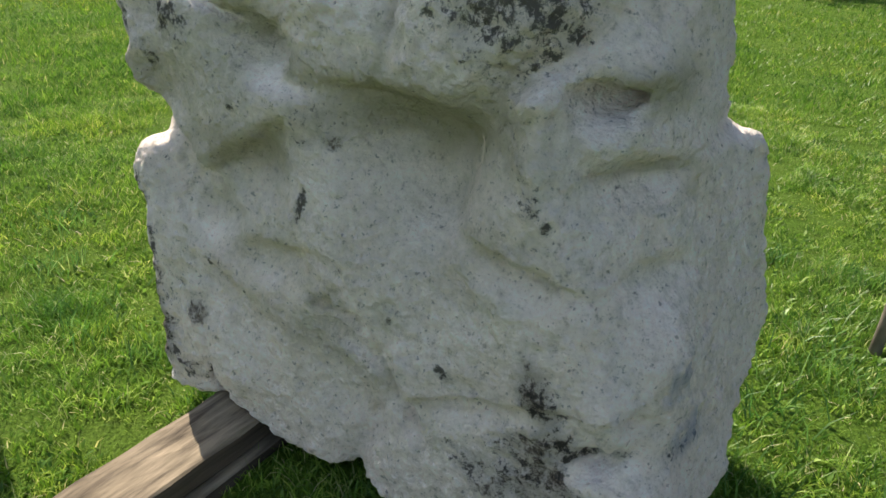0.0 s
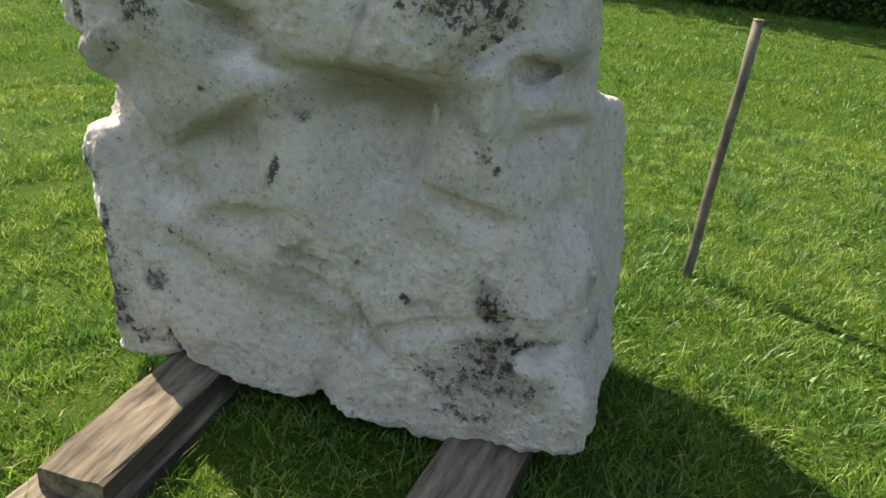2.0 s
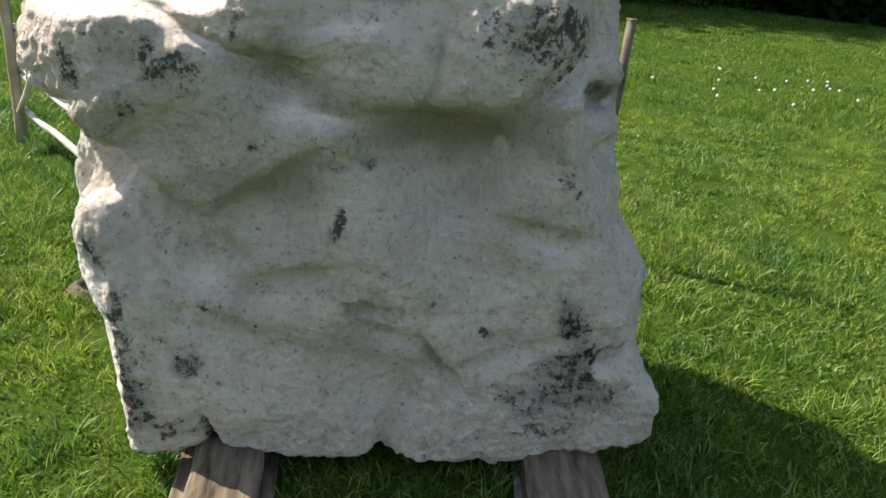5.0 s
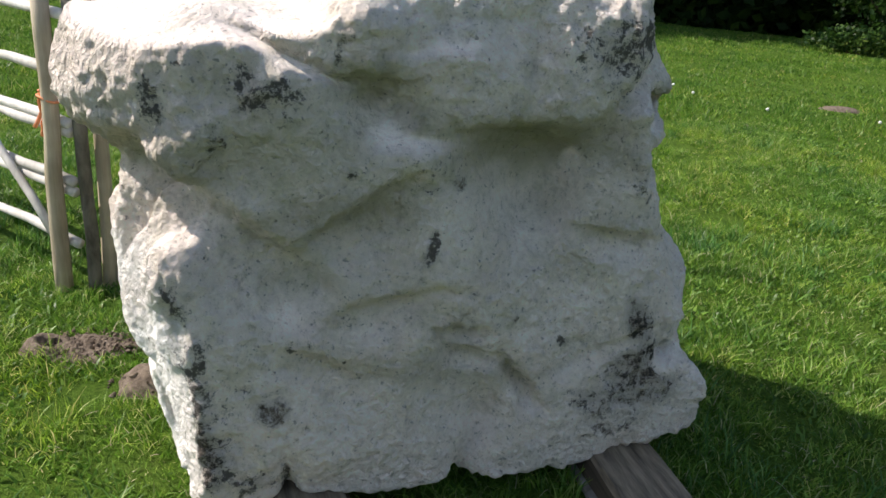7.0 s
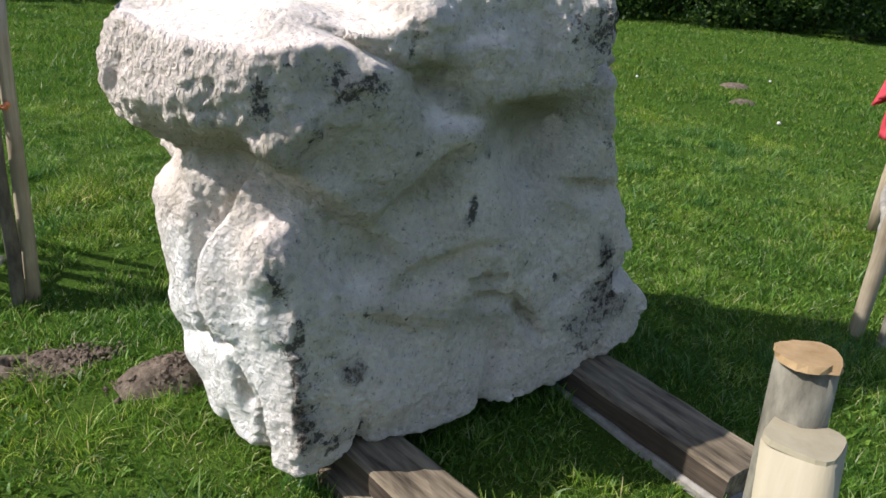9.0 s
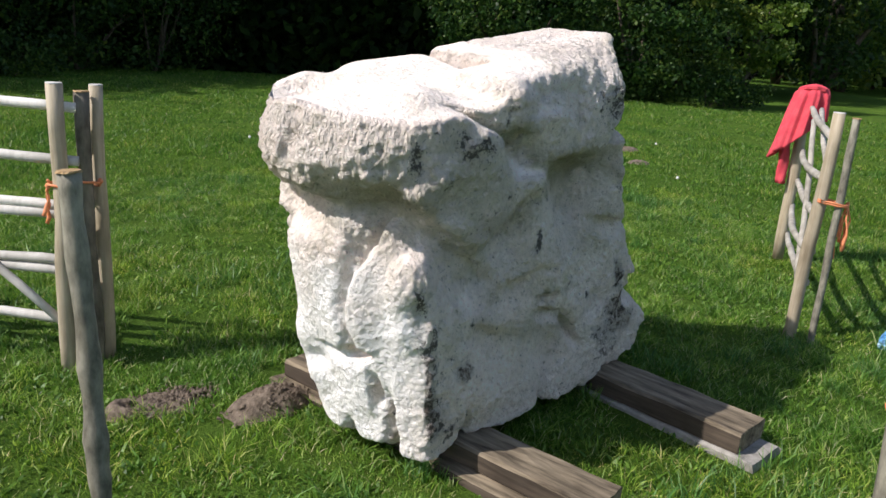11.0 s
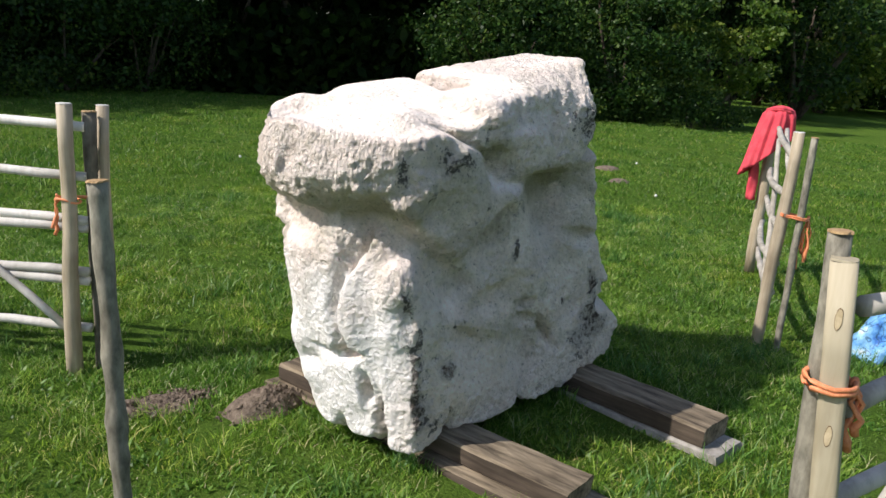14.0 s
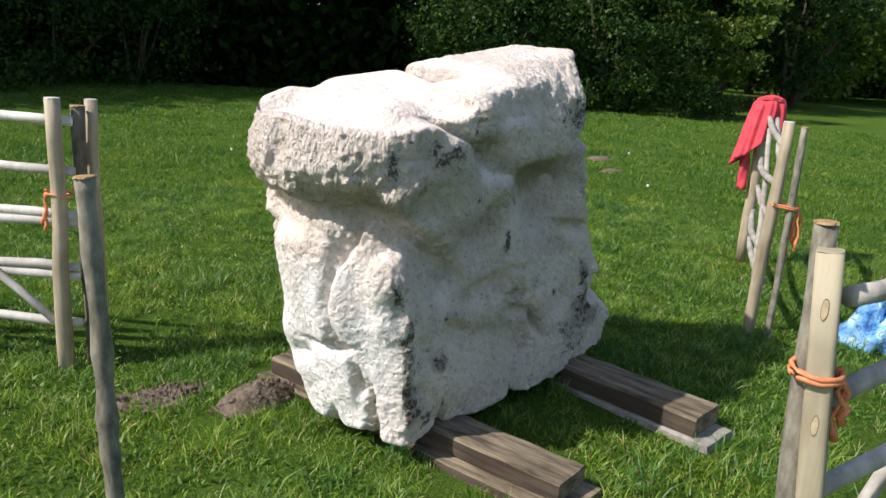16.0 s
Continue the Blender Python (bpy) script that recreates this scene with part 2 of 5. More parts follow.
TUSSOCK = blade_material("tussock_blade", [(0.0, (0.054, 0.152, 0.037)), (0.5, (0.108, 0.275, 0.055)), (0.9, (0.198, 0.399, 0.110)), (1.0, (0.378, 0.475, 0.202))], 0.4, 2.0, 0.5)
STRAW = plain_material("dry_straw", (0.306, 0.257, 0.138), (0.594, 0.551, 0.368), 9, 0.7)
CLOVER = blade_material("broad_leaf", [(0.0, (0.070, 0.165, 0.025)), (0.6, (0.14, 0.29, 0.045)), (1.0, (0.24, 0.40, 0.08))], 0.4, 1.5)
LEAF = blade_material("bush_leaf", [(0.0, (0.017, 0.047, 0.016)), (0.5, (0.036, 0.086, 0.022)), (0.9, (0.072, 0.138, 0.030)), (1.0, (0.13, 0.185, 0.045))], 0.35, 0.3, 0.2)
LEAF_BRIGHT = blade_material("young_leaf", [(0.0, (0.07, 0.13, 0.022)), (0.6, (0.13, 0.22, 0.033)), (1.0, (0.22, 0.28, 0.055))], 0.45, 0.4)
# leaves of the dark wood, whose shade is put into this colour
LEAF_SHADED = blade_material("shaded_wood_leaf", [(0.0, (0.007, 0.018, 0.006)), (0.6, (0.016, 0.038, 0.010)), (1.0, (0.034, 0.066, 0.015))], 0.2, 0.3, 0.05)
TWINE = plain_material("orange_twine", (0.70, 0.20, 0.08), (0.88, 0.37, 0.19), 120, 0.55, 0.6, 0.002)
SHIRT = plain_material("red_cotton", (0.58, 0.05, 0.08), (0.74, 0.10, 0.125), 14, 0.9, 0.25, 0.004)
def bag_material():
    m, nt, b = material("printed_blue_plastic", 0.32)
    c = ramp(nt, noise_node(nt, 7.0, 5, 0.65).outputs[0], [(0.34, (0.03, 0.10, 0.42)), (0.44, (0.10, 0.30, 0.62)), (0.56, (0.25, 0.52, 0.78)), (0.66, (0.72, 0.82, 0.88))]).outputs[0]
    lines = ramp(nt, noise_node(nt, 11.0, 2, 0.5).outputs[0], [(0.47, (0, 0, 0)), (0.495, (1, 1, 1)), (0.52, (0, 0, 0))]).outputs[0]
    nt.links.new(mix(nt, math_node(nt, "MULTIPLY", lines, 0.85), c, (0.02, 0.05, 0.10)), b.inputs["Base Color"])
    bump(nt, b, noise_node(nt, 16.0, 4, 0.6).outputs[0], 0.8, 0.02)
    return m


BLUE = bag_material()
CONCRETE = plain_material("pale_slab", (0.22, 0.205, 0.18), (0.42, 0.395, 0.36), 22, 0.95, 0.6, 0.006)
PETAL = plain_material("seed_head", (0.62, 0.62, 0.58), (0.8, 0.8, 0.76), 30, 0.9)
YELLOW = plain_material("dandelion_yellow", (0.75, 0.50, 0.02), (0.85, 0.62, 0.04), 30, 0.8)


# ---- builders ----
def part(name, bm, mat, parent=None, label="", smooth=True):
    me = bpy.data.meshes.new(name)
    bm.to_mesh(me)
    bm.free()
    me.materials.append(mat)
    if smooth:
        me.shade_smooth()
    ob = new(name, me)
    if parent:
        ob.parent = parent
    if label:
        ob["label"] = label
    return ob


def mesh_of(name, verts, faces, mat, smooth=False):
    """One mesh from numpy arrays of vertices and equal-sided faces."""
    verts, faces = np.asarray(verts, np.float32), np.asarray(faces, np.int32)
    me = bpy.data.meshes.new(name)
    k = faces.shape[1]
    me.vertices.add(len(verts))
    me.vertices.foreach_set("co", verts.ravel())
    me.loops.add(faces.size)
    me.loops.foreach_set("vertex_index", faces.ravel())
    me.polygons.add(len(faces))
    me.polygons.foreach_set("loop_start", np.arange(0, faces.size, k, dtype=np.int32))
    me.update(calc_edges=True)
    me.materials.append(mat)
    if smooth:
        me.shade_smooth()
    return new(name, me)


def empty(name, at, label="", category="", group=""):
    e = new(name)
    e.empty_display_size = 0.1
    e.location = at
    return tagged(e, label, category, group)


def pole(points, radii, sides=12, wobble=0.06, seed=0, rough_cut=0.0, hewn=None):
    """A round stick along points, slightly uneven, with closed ends; hewn: the turn in degrees of a squared section."""
    rnd = random.Random(seed)
    bm = bmesh.new()
    rings = []
    pts = [Vector(p) for p in points]
    for i, (p, r) in enumerate(zip(pts, radii)):
        d = (pts[min(i + 1, len(pts) - 1)] - pts[max(i - 1, 0)]).normalized()
        side = d.cross(Vector((0.3, 0.9, 0.1))).normalized()
        other = d.cross(side)
        ring = []
        for k in range(sides):
            a = 2 * math.pi * k / sides
            rr = r * (1 + wobble * (rnd.random() - 0.5) + 0.05 * math.sin(2 * a + i))
            if hewn is not None:
                b = a - radians(hewn)
                rr = r * (1 + wobble * 0.4 * (rnd.random() - 0.5)) / (abs(math.cos(b)) ** 5 + abs(math.sin(b)) ** 5) ** 0.2
            cut = d * rough_cut * (rnd.random() - 0.5) if i in (0, len(pts) - 1) else Vector()
            ring.append(bm.verts.new(p + side * math.cos(a) * rr + other * math.sin(a) * rr + cut))
        rings.append(ring)
    for a, b in zip(rings, rings[1:]):
        for k in range(sides):
            bm.faces.new((a[k], a[(k + 1) % sides], b[(k + 1) % sides], b[k]))
    bm.faces.new(rings[0][::-1])
    bm.faces.new(rings[-1])
    bmesh.ops.recalc_face_normals(bm, faces=bm.faces)
    return bm


def stick(a, b, r0, r1, n=7, bend=0.012, seed=0, knots=()):
    """Points and radii of a natural stick from a to b with small bends and knots."""
    rnd = random.Random(seed)
    a, b = Vector(a), Vector(b)
    pts, rad = [], []
    for i in range(n):
        f = i / (n - 1)
        j = Vector((rnd.uniform(-1, 1), rnd.uniform(-1, 1), rnd.uniform(-1, 1))) * bend * (0 if i in (0, n - 1) else 1)
        if n > 13:
            j = Vector((math.sin(f * 13 + seed), math.sin(f * 17 + 2 * seed), 0)) * bend * math.sin(math.pi * f) + j * 0.15
        pts.append(a.lerp(b, f) + j)
        rad.append(r0 + (r1 - r0) * f)
    for f, s in knots:
        p = a.lerp(b, f)
        k = min(range(n), key=lambda i: (pts[i] - p).length)
        for i in (k - 1, k, k + 1):
            if 0 <= i < n:
                rad[i] *= s if i == k else 1 + (s - 1) * (0.45 if n > 13 else 0)
    return pts, rad


def lattice_noise(p, cell, seed):
    """Smooth value noise in -1..1 at an array of points."""
    q = np.asarray(p) / cell
    i = np.floor(q).astype(np.int64)
    f = q - i
    f = f * f * f * (f * (f * 6 - 15) + 10)
    out = 0.0
    for dx in (0, 1):
        for dy in (0, 1):
            for dz in (0, 1):
                h = ((i[..., 0] + dx) * 374761393 + (i[..., 1] + dy) * 668265263 + (i[..., 2] + dz) * 1103515245 + seed * 974634777) & 0x7FFFFFFF
                h = ((h ^ (h >> 13)) * 1274126177) & 0x7FFFFFFF
                h = (h ^ (h >> 16)) & 0xFFFF
                w = (f[..., 0] if dx else 1 - f[..., 0]) * (f[..., 1] if dy else 1 - f[..., 1]) * (f[..., 2] if dz else 1 - f[..., 2])
                out = out + w * (h / 32767.5 - 1)
    return out


# ---- ground ----
def ground_height(x, y):
    """Gentle rise and fall of the meadow, metres."""
    far = np.clip((np.hypot(x + 1, y - 1) - 3.5) / 10, 0, 1)
    near = -0.045 + 0.045 * np.clip((y - 0.5) / 2.5, 0, 1) * np.clip((x + 2.4) / 2.2, 0, 1)
    return near + far * (0.10 * np.sin(0.31 * x + 0.6) * np.cos(0.27 * y - 0.4)) + 0.012 * np.sin(2.1 * x + 1.3 * y) * np.sin(1.7 * y - 0.8 * x)


def gz(x, y):
    return float(ground_height(np.float64(x), np.float64(y)))


def build_ground():
    steps = np.concatenate([-np.geomspace(400, 9, 24), np.linspace(-8.5, 8.5, 120), np.geomspace(9, 400, 24)])
    gx, gy = np.meshgrid(steps - 1.0, steps + 2.5, indexing="ij")
    z = ground_height(gx, gy)
    v = np.stack([gx, gy, z], -1).reshape(-1, 3)
    n = len(steps)
    i, j = np.meshgrid(np.arange(n - 1), np.arange(n - 1), indexing="ij")
    a = (i * n + j).ravel()
    ob = mesh_of("ground", v, np.stack([a, a + n, a + n + 1, a + 1], 1), TURF, True)
    tagged(ob, "green meadow turf with short grass and bare patches", "ground", kind="structure")


build_ground()


# ---- the stone ----
def smax(a, b, k):
    h = np.clip(0.5 + 0.5 * (a - b) / k, 0, 1)
    return b + (a - b) * h + k * h * (1 - h)


def smin(a, b, k):
    return -smax(-a, -b, k)


def convex(x, y, z, planes, k):
    """A rounded convex block: the smooth overlap of half spaces, each a point and an outward normal."""
    f = None
    for (px, py, pz), (nx, ny, nz) in planes:
        s = math.sqrt(nx * nx + ny * ny + nz * nz)
        d = ((x - px) * nx + (y - py) * ny + (z - pz) * nz) / s
        f = d if f is None else smax(f, d, k)
    return f


def swell(f, x, y, z, at, size, amount, turn=0.0, low=None, power=1.0):
    """Raise (amount above 0) or hollow (below) the surface near a place. size: half widths; turn: degrees in the x-z plane;
    low: the half height below the place, where it differs from that above."""
    cx, cy, cz = at
    c, s = math.cos(radians(turn)), math.sin(radians(turn))
    reach = 2.8 * max(size[0], size[2], low or 0)
    here = None
    if np.ndim(x) == 1:
        here = np.flatnonzero((np.abs(x - cx) < reach) & (np.abs(z - cz) < reach) & (np.abs(y - cy) < 2.8 * size[1]))
        x, y, z = x[here], y[here], z[here]
    u, w = (x - cx) * c + (z - cz) * s, -(x - cx) * s + (z - cz) * c
    hz = size[2] if low is None else np.where(w < 0, low, size[2])
    d2 = (u / size[0]) ** 2 + ((y - cy) / size[1]) ** 2 + (w / hz) ** 2
    lift = amount * np.exp(-d2 if power == 1.0 else -(d2 ** power))
    if here is None:
        return f - lift
    f = f.copy()
    f[here] -= lift
    return f


def stone_field(x, y, z):
    body = convex(x, y, z, [
        ((-1.000, 1.197, 0.600), (0.10, -1, 0.0)),
        ((-1.918, 1.198, 0.750), (-0.888, -0.46, -0.05)),
        ((-2.054, 1.550, 0.750), (-1, -0.05, -0.16)),
        ((-2.038, 1.720, 0.728), (-0.84, 0.54, -0.22)),
        ((-0.736, 1.206, 1.096), (0.885, -0.466, 0.354)),
        ((-0.458, 1.900, 0.717), (1, 0.03, 0.2)),
        ((-1.200, 2.018, 0.807), (0, 1, 0.35)),
        ((-1.200, 1.500, 0.050), (0, 0, -1)),
        ((-0.607, 1.297, 0.042), (0.28, -0.05, -0.95)),
        ((-0.340, 1.766, 0.260), (0.75, 0.40, -0.5)),
        ((-1.815, 1.200, 0.019), (-0.30, 0, -0.95)),
        ((-1.764, 1.764, 0.080), (-0.5, 0.5, -0.7)),
        ((-2.001, 1.298, 1.210), (-0.11, -0.20, 1)),
        ((-1.969, 1.258, 0.918), (-0.70, 0.04, 0.68)),
        ((-0.481, 1.900, 0.972), (0.30, 0.15, 0.92)),
    ], 0.033)
    upper = convex(x, y, z, [
        ((-1.004, 1.237, 0.601), (0.10, -1, -0.02)),
        ((-1.904, 1.136, 1.196), (-0.14, -0.97, -0.14)),
        ((-2.139, 1.331, 1.197), (-0.80, -0.60, -0.05)),
        ((-2.209, 1.598, 1.202), (-1, 0.1, -0.1)),
        ((-2.216, 1.663, 1.198), (-0.80, 0.60, -0.05)),
        ((-2.148, 1.495, 1.294), (-0.92, -0.2, 0.38)),
        ((-2.051, 1.289, 1.296), (-0.66, -0.68, 0.32)),
        ((-2.041, 1.427, 0.974), (-0.50, -0.55, -0.67)),
        ((-2.134, 1.615, 1.021), (-0.6, 0.2, -0.75)),
        ((-1.200, 1.793, 1.404), (0, 1, 0.3)),
        ((-1.384, 1.500, 1.200), (1, 0, 0)),
    ], 0.055)
    upper = smax(upper, convex(x, y, z, [((-2.0, 1.3, 1.274), (-0.13, -0.20, 1))], 0.02), 0.026)
    crown = convex(x, y, z, [
        ((-1.000, 1.197, 1.300), (0.06, -1, 0.0)),
        ((-0.703, 1.297, 1.295), (0.885, -0.466, 0.15)),
        ((-0.543, 1.579, 1.299), (1, 0.2, 0.12)),
        ((-1.200, 1.825, 1.396), (0, 1, 0.28)),
        ((-1.341, 1.720, 1.464), (-0.17, -0.05, 1)),
        ((-0.800, 1.247, 1.432), (-0.16, -0.66, 0.73)),
        ((-1.322, 1.700, 1.439), (-1, 0.0, 0.10)),
        ((-1.000, 1.500, 0.992), (0, 0, -1)),
    ], 0.03)
    brow = convex(x, y, z, [
        ((-1.504, 1.199, 1.284), (0.08, -1, -0.1)),
        ((-1.400, 1.190, 1.376), (-0.05, -0.62, 0.78)),
        ((-1.340, 1.720, 1.453), (-0.17, -0.05, 1)),
        ((-1.576, 1.261, 1.283), (-0.8, -0.2, 0.3)),
        ((-1.200, 1.500, 1.300), (0, 1, 0.4)),
        ((-0.899, 1.250, 1.300), (1, 0, 0)),
        ((-1.300, 1.200, 1.170), (0, 0.3, -1)),
    ], 0.05)
    f = smin(smin(smin(body, upper, 0.075), crown, 0.025), brow, 0.045)
    sw = lambda at, size, amount, **kw: swell(f, x, y, z, at, size, amount, **kw)
    # brow and the deep hollow below it
    f = sw((-0.916, 1.158, 1.198), (0.127, 0.200, 0.127), 0.011, low=0.082)
    f = sw((-1.240, 1.160, 1.200), (0.139, 0.200, 0.090), -0.003, low=0.099)
    f = sw((-1.055, 1.170, 1.236), (0.021, 0.150, 0.099), -0.025, turn=-2)
    f = sw((-0.990, 1.256, 1.082), (0.306, 0.500, 0.037), -0.050, turn=3, low=0.286, power=1.5)
    f = sw((-1.043, 1.255, 0.986), (0.133, 0.500, 0.085), -0.085, turn=12, low=0.367, power=1.2)
    f = sw((-0.999, 1.192, 0.757), (0.340, 0.300, 0.228), 0.027, turn=-4)
    f = sw((-0.770, 1.252, 1.173), (0.037, 0.300, 0.119), -0.055, turn=-48)
    # pit left of the brow, and the ridge beside it
    f = sw((-1.471, 1.171, 1.190), (0.090, 0.200, 0.031), -0.049, turn=-6, low=0.07, power=1.2)
    f = sw((-1.710, 1.120, 1.189), (0.173, 0.200, 0.070), 0.006, turn=-36)
    f = sw((-1.657, 1.180, 1.253), (0.149, 0.070, 0.015), -0.030, turn=-23)
    # jaw and the hollow under it
    f = sw((-1.560, 1.120, 0.968), (0.220, 0.200, 0.280), -0.001, low=0.09, power=1.3)
    f = sw((-1.733, 1.185, 0.809), (0.269, 0.200, 0.041), -0.093, turn=-36, low=0.148, power=1.2)
    f = sw((-1.487, 1.152, 0.868), (0.149, 0.200, 0.028), -0.093, turn=36, low=0.164, power=1.4)
    f = sw((-1.329, 1.148, 1.025), (0.091, 0.200, 0.054), 0.031, turn=-5)
    # cheek with two eye-like pits
    f = sw((-0.735, 1.193, 0.987), (0.065, 0.200, 0.148), 0.017, turn=-8, power=1.3)
    f = sw((-0.653, 1.423, 1.151), (0.048, 0.110, 0.026), -0.080, turn=1, low=0.045, power=1.3)
    f = sw((-0.622, 1.401, 1.061), (0.053, 0.120, 0.034), 0.055, turn=-3)
    f = sw((-0.540, 1.396, 0.995), (0.052, 0.110, 0.022), -0.063, turn=-1, low=0.042, power=1.3)
    f = sw((-0.711, 1.186, 0.791), (0.118, 0.150, 0.017), -0.069, turn=-10, low=0.057, power=1.3)
    f = sw((-0.505, 1.450, 0.801), (0.088, 0.120, 0.020), -0.030, turn=2, low=0.05)
    # dents and folds of the lower face
    f = sw((-1.178, 1.184, 0.553), (0.065, 0.100, 0.012), -0.059, turn=-3, low=0.055, power=1.7)
    f = sw((-1.138, 1.177, 0.472), (0.092, 0.100, 0.011), -0.062, turn=-14, low=0.047, power=1.7)
    f = sw((-0.967, 1.178, 0.366), (0.104, 0.100, 0.012), -0.087, turn=-50, low=0.041, power=1.7)
    f = sw((-0.782, 1.165, 0.446), (0.195, 0.100, 0.009), -0.038, turn=19, low=0.044, power=1.7)
    f = sw((-0.444, 1.215, 0.521), (0.156, 0.120, 0.009), -0.020, turn=7, low=0.051, power=1.7)
    f = sw((-0.898, 1.180, 0.623), (0.100, 0.100, 0.030), 0.005, turn=-20, low=0.06)
    f = sw((-1.382, 1.168, 0.630), (0.112, 0.100, 0.025), -0.061, turn=14, low=0.07)
    f = sw((-0.708, 1.159, 0.221), (0.354, 0.150, 0.172), 0.031, turn=3)
    f = sw((-1.111, 1.152, 0.173), (0.032, 0.200, 0.172), -0.040, turn=-22, power=1.2)
    f = sw((-1.099, 1.200, 0.064), (0.044, 0.300, 0.062), -0.017)
    f = sw((-1.350, 1.146, 0.264), (0.160, 0.100, 0.100), 0.004)
    f = sw((-1.559, 1.134, 0.476), (0.126, 0.100, 0.030), -0.040, turn=-19, low=0.069)
    f = sw((-1.626, 1.132, 0.112), (0.014, 0.100, 0.090), -0.034, turn=7)
    # lobes and clefts of the tooled end
    f = sw((-1.798, 1.107, 0.991), (0.126, 0.200, 0.074), -0.066, turn=7, low=0.098)
    f = sw((-1.955, 1.174, 1.008), (0.119, 0.120, 0.086), 0.050, turn=-1)
    for cy, cz in ((1.335, 0.86), (1.36, 0.78), (1.385, 0.70), (1.40, 0.61), (1.385, 0.52), (1.365, 0.46)):
        f = sw((-2.0, cy, cz), (0.3, 0.020, 0.060), -0.05, power=0.85)
    f = sw((-2.000, 1.359, 0.436), (0.200, 0.045, 0.022), -0.085, low=0.029, power=1.5)
    f = sw((-2.031, 1.467, 0.414), (0.200, 0.090, 0.014), -0.038, turn=1, low=0.035, power=1.2)
    f = sw((-2.001, 1.433, 0.272), (0.149, 0.110, 0.100), -0.002, power=1.5)
    f = sw((-1.910, 1.308, 0.289), (0.200, 0.017, 0.060), -0.070, power=0.9)
    f = sw((-1.890, 1.264, 0.200), (0.200, 0.020, 0.090), -0.067, power=0.9)
    f = sw((-1.880, 1.264, 0.091), (0.200, 0.030, 0.060), -0.051)
    f = sw((-2.000, 1.454, 0.081), (0.201, 0.030, 0.050), -0.051)
    f = sw((-2.040, 1.585, 0.342), (0.120, 0.050, 0.035), -0.061)
    f = sw((-1.959, 1.167, 0.683), (0.109, 0.080, 0.214), 0.067, power=1.3)
    f = sw((-2.064, 1.554, 0.669), (0.120, 0.080, 0.197), 0.026, power=1.3)
    f = sw((-2.041, 1.582, 0.944), (0.140, 0.140, 0.039), -0.055, turn=2)
    f = sw((-2.200, 1.507, 1.168), (0.100, 0.030, 0.081), -0.046)
    f = sw((-0.306, 1.197, 0.306), (0.083, 0.150, 0.119), 0.058, turn=-1)
    # crisp undersides: the brow, the pit beside it, the cheek's two pits with a boss between them
    f = sw((-0.982, 1.270, 1.073), (0.232, 0.200, 0.020), -0.034, low=0.108, power=1.5)
    f = sw((-1.430, 1.214, 1.142), (0.068, 0.150, 0.024), -0.036, turn=-1, low=0.078, power=1.4)
    f = sw((-0.697, 1.218, 1.063), (0.045, 0.120, 0.099), 0.013, turn=-1)
    f = sw((-0.611, 1.433, 1.151), (0.049, 0.110, 0.020), -0.019, turn=1, low=0.036, power=1.3)
    f = sw((-0.565, 1.409, 1.044), (0.045, 0.100, 0.035), 0.012)
    f = sw((-0.585, 1.400, 0.986), (0.055, 0.110, 0.018), -0.025, low=0.034, power=1.3)
    f = sw((-1.759, 1.070, 0.227), (0.181, 0.200, 0.248), 0.020, turn=2)
    # the muzzle runs over into the jaw without a step
    f = sw((-1.86, 1.17, 1.09), (0.075, 0.10, 0.10), 0.016)
    f = sw((-1.755, 1.14, 1.11), (0.05, 0.10, 0.11), -0.016)
    # broad swells and hollows of the rough-hewn faces
    f = sw((-1.997, 1.670, 1.285), (0.117, 0.110, 0.109), -0.037)
    f = sw((-1.785, 1.176, 0.135), (0.104, 0.150, 0.097), -0.018, turn=1)
    f = sw((-0.625, 1.204, 0.500), (0.127, 0.110, 0.118), 0.026)
    f = sw((-0.388, 1.376, 0.652), (0.102, 0.110, 0.133), 0.051)
    f = sw((-2.026, 1.366, 0.726), (0.108, 0.110, 0.105), 0.032)
    f = sw((-2.036, 1.672, 0.401), (0.108, 0.110, 0.109), 0.035)
    f = sw((-0.946, 1.350, 0.863), (0.108, 0.110, 0.122), -0.074)
    f = sw((-1.941, 1.826, 0.814), (0.109, 0.110, 0.111), -0.043)
    f = sw((-2.012, 1.374, 0.539), (0.110, 0.110, 0.132), 0.058)
    f = sw((-0.560, 1.391, 1.190), (0.101, 0.110, 0.105), 0.060)
    f = sw((-0.470, 2.002, 0.960), (0.106, 0.110, 0.118), 0.031)
    f = sw((-1.819, 1.314, 1.352), (0.110, 0.110, 0.110), 0.050)
    f = sw((-1.177, 1.215, 0.354), (0.136, 0.110, 0.121), -0.038, turn=-1)
    f = sw((-2.071, 1.693, 1.274), (0.104, 0.110, 0.105), -0.044)
    f = sw((-1.488, 1.122, 1.369), (0.098, 0.110, 0.114), 0.044)
    f = sw((-1.618, 1.191, 0.100), (0.134, 0.110, 0.108), -0.030, turn=-1)
    f = sw((-1.394, 1.257, 1.110), (0.122, 0.110, 0.132), -0.056)
    f = sw((-0.496, 1.313, 0.400), (0.110, 0.110, 0.111), -0.016)
    f = sw((-0.687, 1.391, 1.575), (0.110, 0.110, 0.111), 0.023)
    f = sw((-2.083, 1.266, 1.059), (0.113, 0.110, 0.110), 0.036)
    f = sw((-1.530, 1.101, 0.213), (0.114, 0.110, 0.098), 0.027)
    f = sw((-2.154, 1.460, 1.101), (0.111, 0.110, 0.106), -0.011)
    f = sw((-1.875, 1.946, 0.803), (0.075, 0.075, 0.077), -0.024)
    f = sw((-0.479, 1.235, 0.516), (0.073, 0.075, 0.075), 0.018)
